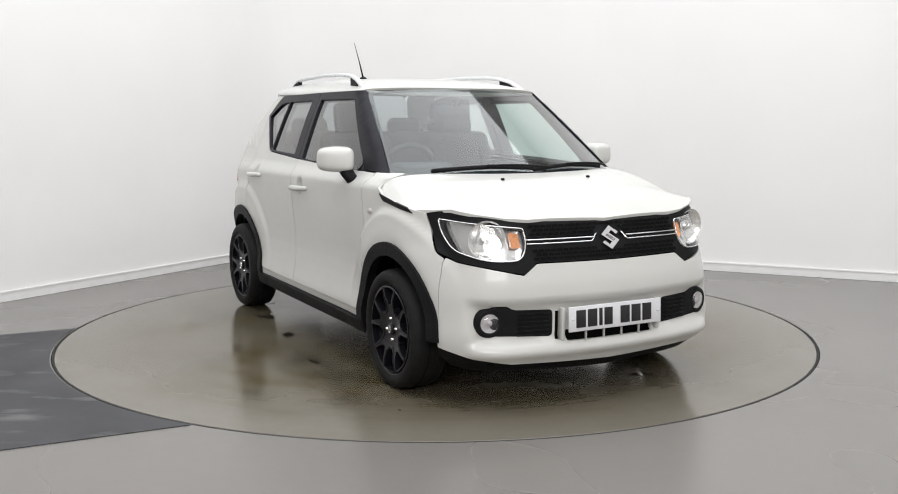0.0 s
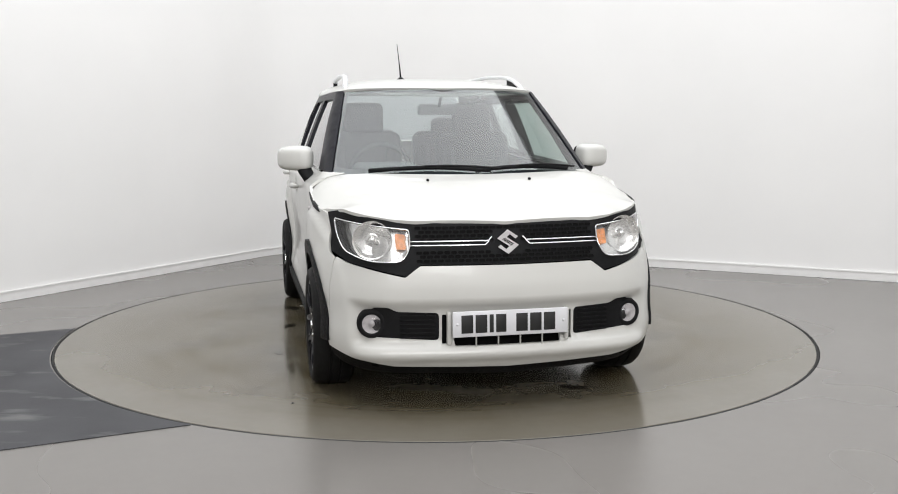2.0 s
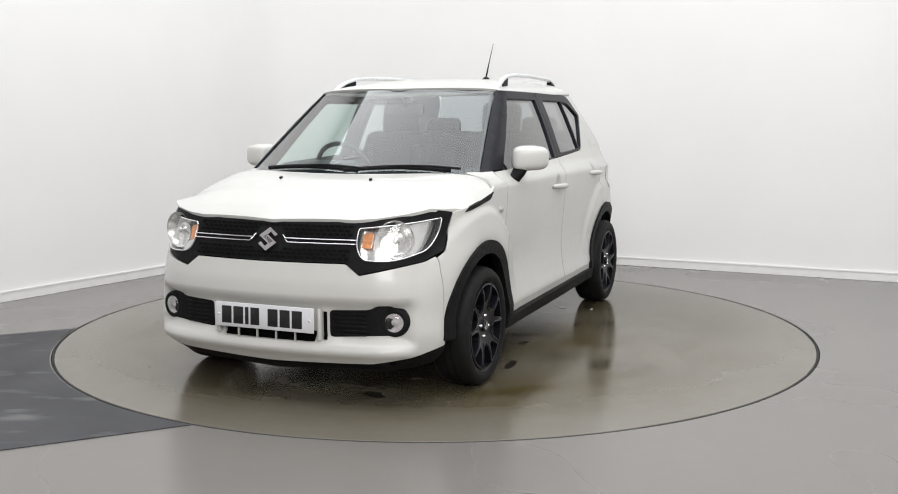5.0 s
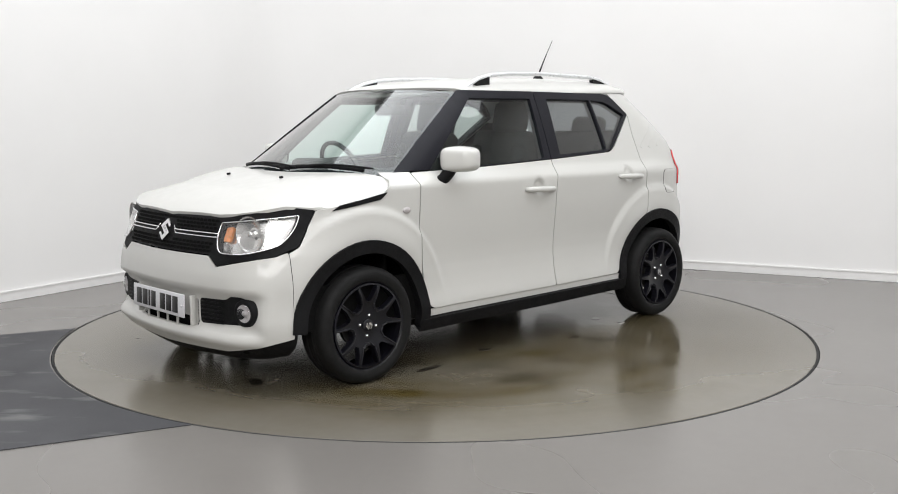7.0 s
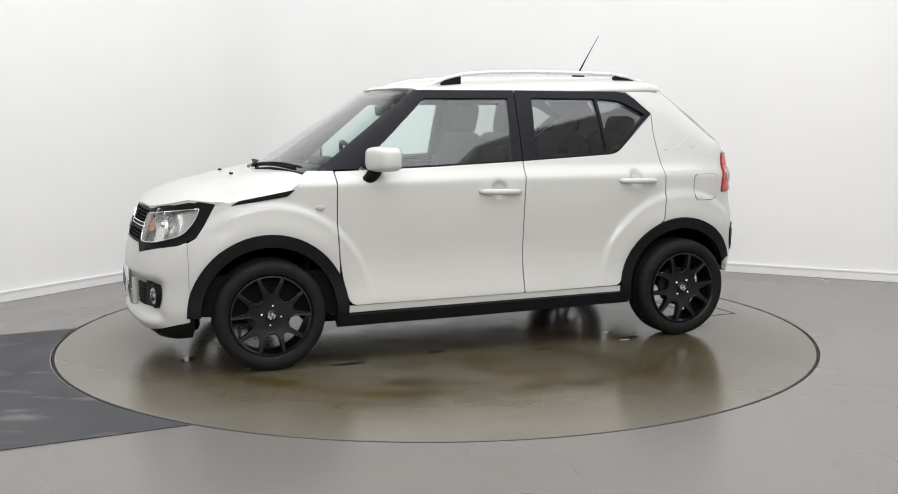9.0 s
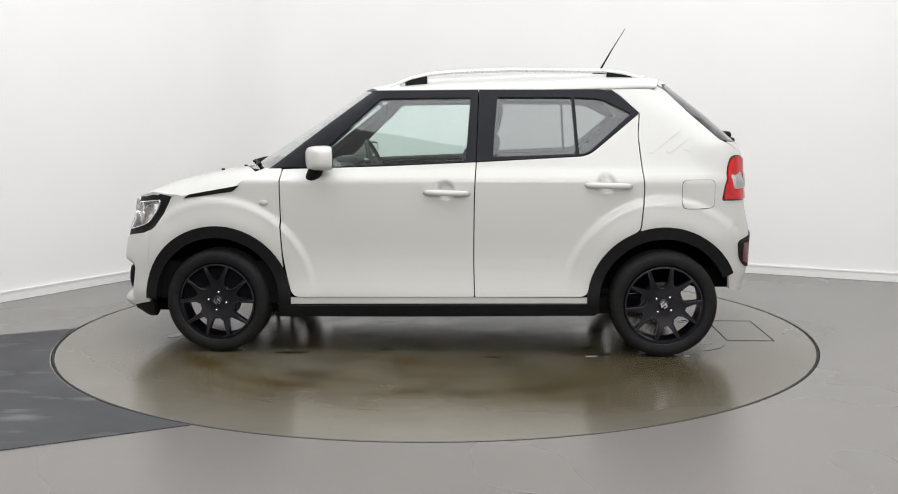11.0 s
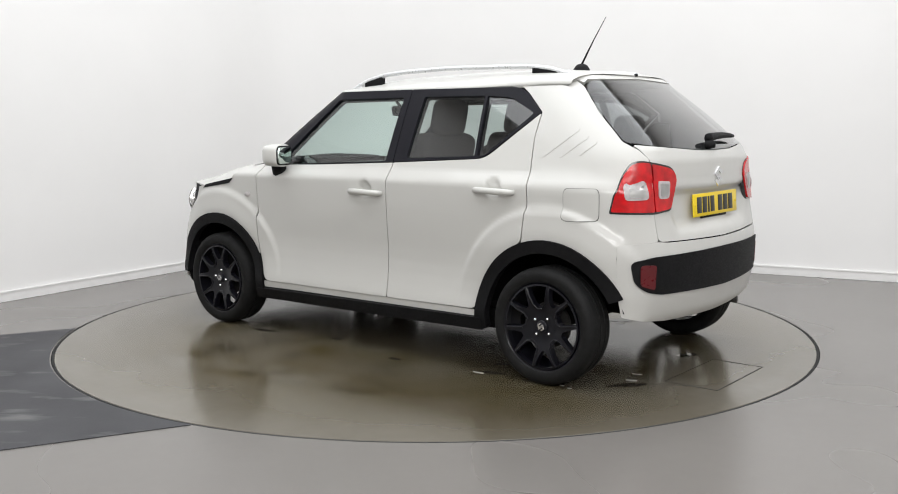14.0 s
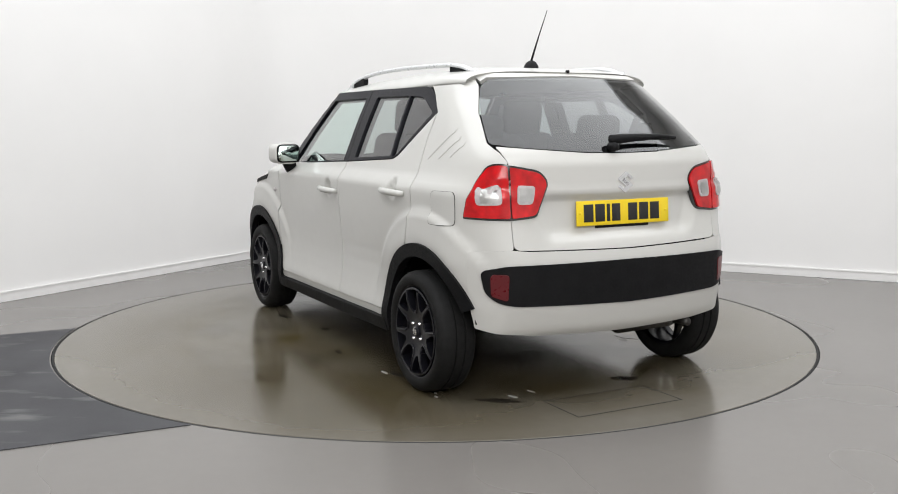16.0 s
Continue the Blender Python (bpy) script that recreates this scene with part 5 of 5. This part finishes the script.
seat(-0.10, 0.35, 0.48, 1.29, car)
seat(-0.10, -0.35, 0.48, 1.29, car)
for y in (0.36, -0.36):
    seat(-0.84, y, 0.56, 1.20, car)
mir_in = part("interior_mirror", box((0.03, 0.235, 0.062), (0.375, -0.01, 1.335), 0.014, pose(0, 0, 0, 0, 10, 6)), DASH, car, "rear-view mirror on the windscreen")
part("mirror_stem", tube([(0.385, 0, 1.355), (0.44, 0, 1.41)], 0.010, 8), DASH, mir_in)
part("mirror_face", box((0.004, 0.215, 0.048), (0.359, -0.01, 1.333), 0.002, pose(0, 0, 0, 0, 10, 6)), CHROME, mir_in)
# body behind the panel gaps
GAPB = [("s", 1.60, 0.50), ("s", 1.45, 0.75), ("s", 1.05, 0.90), ("s", 0.90, 1.0), ("s", -0.81, 1.06), ("s", -1.06, 1.27), ("s", -1.16, 1.27), ("s", -1.16, 0.75), ("s", -1.06, 0.70)] + arch(HUB_R, 0.41, 70, 0, 10) + [("s", -0.82, 0.26), ("s", 0.82, 0.26)] + arch(HUB_F, 0.41, 0, 150, 14)
both("inner_frame", GAPB, LINER, off=-0.034, thick=0.004, r=0.0, grid=0.06, label="black inner body frame behind the panel gaps")

# ---- marks on the turntable ----


def plate_gap():
    bm = bmesh.new()
    x0, x1, y0, y1, w = -1.655, -1.925, -0.195, 0.375, 0.004
    m = Matrix.Translation(CAR_AT)
    for (ax, ay), (bx, by) in (((x0, y0), (x1, y0)), ((x1, y0), (x1, y1)), ((x1, y1), (x0, y1)), ((x0, y1), (x0, y0))):
        b = box((abs(bx - ax) + w, abs(by - ay) + w, 0.0012), ((ax + bx) / 2, (ay + by) / 2, 0.0012))
        me = bpy.data.meshes.new("tmp")
        b.to_mesh(me)
        b.free()
        bm.from_mesh(me)
        bpy.data.meshes.remove(me)
    return moved(bm, m)


part("hatch_frame", plate_gap(), GAP, turntable, "dark joint of a service hatch in the deck", smooth=False)


def scrap(x, y, lx, ly, turn, mat, name, label):
    """A thin flat pale fleck or a small puddle on the deck."""
    rng = random.Random(int((x + 5) * 1000) + int((y + 5) * 77))
    pts = [(lx / 2 * math.cos(a) * rng.uniform(0.7, 1.15), ly / 2 * math.sin(a) * rng.uniform(0.7, 1.15)) for a in np.linspace(0, 2 * math.pi, 15)[:-1]]
    bm = prism(rounded(pts, 0.01), 0.0004, 0.0016)
    part(name, moved(bm, Matrix.Translation((x + CAR_AT[0], y + CAR_AT[1], 0)) @ pose(0, 0, 0, 0, 0, turn)), mat, turntable, label, smooth=False)


for x, y, lx, ly, a in ((-0.897, 0.762, 0.13, 0.05, 10), (-0.30, 0.85, 0.10, 0.04, -5), (0.817, 0.80, 0.22, 0.06, 8), (0.30, 0.70, 0.10, 0.05, 0), (-0.83, 0.60, 0.10, 0.05, 30), (-1.55, 0.55, 0.22, 0.07, 50),
                        (-0.75, -0.80, 0.20, 0.09, 20), (-0.15, -0.85, 0.16, 0.07, -20), (0.55, -0.95, 0.12, 0.05, 5), (1.60, 0.40, 0.16, 0.08, 70), (-1.50, -0.20, 0.16, 0.08, 60)):
    scrap(x, y, lx, ly, a, PUDDLE, "puddle", "small dark puddle of drip water")
# small pale flecks lying on the deck
for x, y, lx, ly, a in ((-1.519, 0.459, 0.055, 0.02, 20), (-1.483, 0.338, 0.05, 0.012, 15), (-1.354, 0.773, 0.03, 0.014, 0), (-1.30, 0.75, 0.03, 0.01, 0), (-0.834, 0.805, 0.07, 0.016, 5),
                        (-0.807, -0.726, 0.06, 0.02, 40), (-1.504, -0.184, 0.045, 0.03, 0), (-1.19, -0.60, 0.06, 0.02, 80)):
    scrap(x, y, lx, ly, a, PALE_FLECK, "froth", "small pale fleck on the deck")
scrap(1.567, -0.932, 0.02, 0.012, 0, PUDDLE, "puddle", "small dark puddle of drip water")

# ---- light fittings over the bay ----


def light_fitting(name, m, sx, sy, label):
    """A shallow white tray round a lamp that shines along its own -z."""
    top = tagged(new(name), label, "ceiling light")
    top.matrix_basis = m
    part("tray", box((sx + 0.10, sy + 0.10, 0.03), (0, 0, 0.075), 0.005), CEILING, top, smooth=False)
    for w, d, x, y in ((0.04, sy + 0.10, sx / 2 + 0.03, 0), (0.04, sy + 0.10, -sx / 2 - 0.03, 0), (sx + 0.02, 0.04, 0, sy / 2 + 0.03), (sx + 0.02, 0.04, 0, -sy / 2 - 0.03)):
        part("edge_rail", box((w, d, 0.10), (x, y, 0.01), 0.004), SILVER, top, smooth=False)
    return top


light_fitting("ceiling_softbox", pose(0.5, -1.4, CEIL - 0.155, 0, 0, WALL_TURN), 7.4, 6.6, "large white ceiling softbox lighting the whole bay")
light_fitting("light_bank", look((0.4, -8.2, 3.5), (0.0, 0.2, 0.7)) @ Matrix.Translation((0, 0, 0.005)), 5.0, 1.8, "long tilted warm light bank hung high behind the camera")
bank_hang = bpy.data.objects["light_bank"]
for sx in (-2.2, 2.2):
    p = bank_hang.matrix_basis @ Vector((sx, 0.6, 0.09))
    part("hanger", moved(tube([(p.x, p.y, p.z), (p.x, p.y, CEIL)], 0.012, 8), bank_hang.matrix_basis.inverted()), SILVER, bank_hang)


def motions():
    """The turntable and the car on it turn clockwise; they start slowly."""
    turns = [(0.0, -62.25), (0.5, -64.05), (1.0, -67.5), (1.5, -72.45), (2.0, -78.35)]
    turns += [(t / 2, -131.25 - 11.775 * (t / 2 - 6.5)) for t in range(5, 33)]
    for thing in (turntable, car):
        walk(thing, [(t, pose(0, 0, 0, 0, 0, a)) for t, a in turns])


for piece in car.children:
    piece.location = CAR_AT
motions()
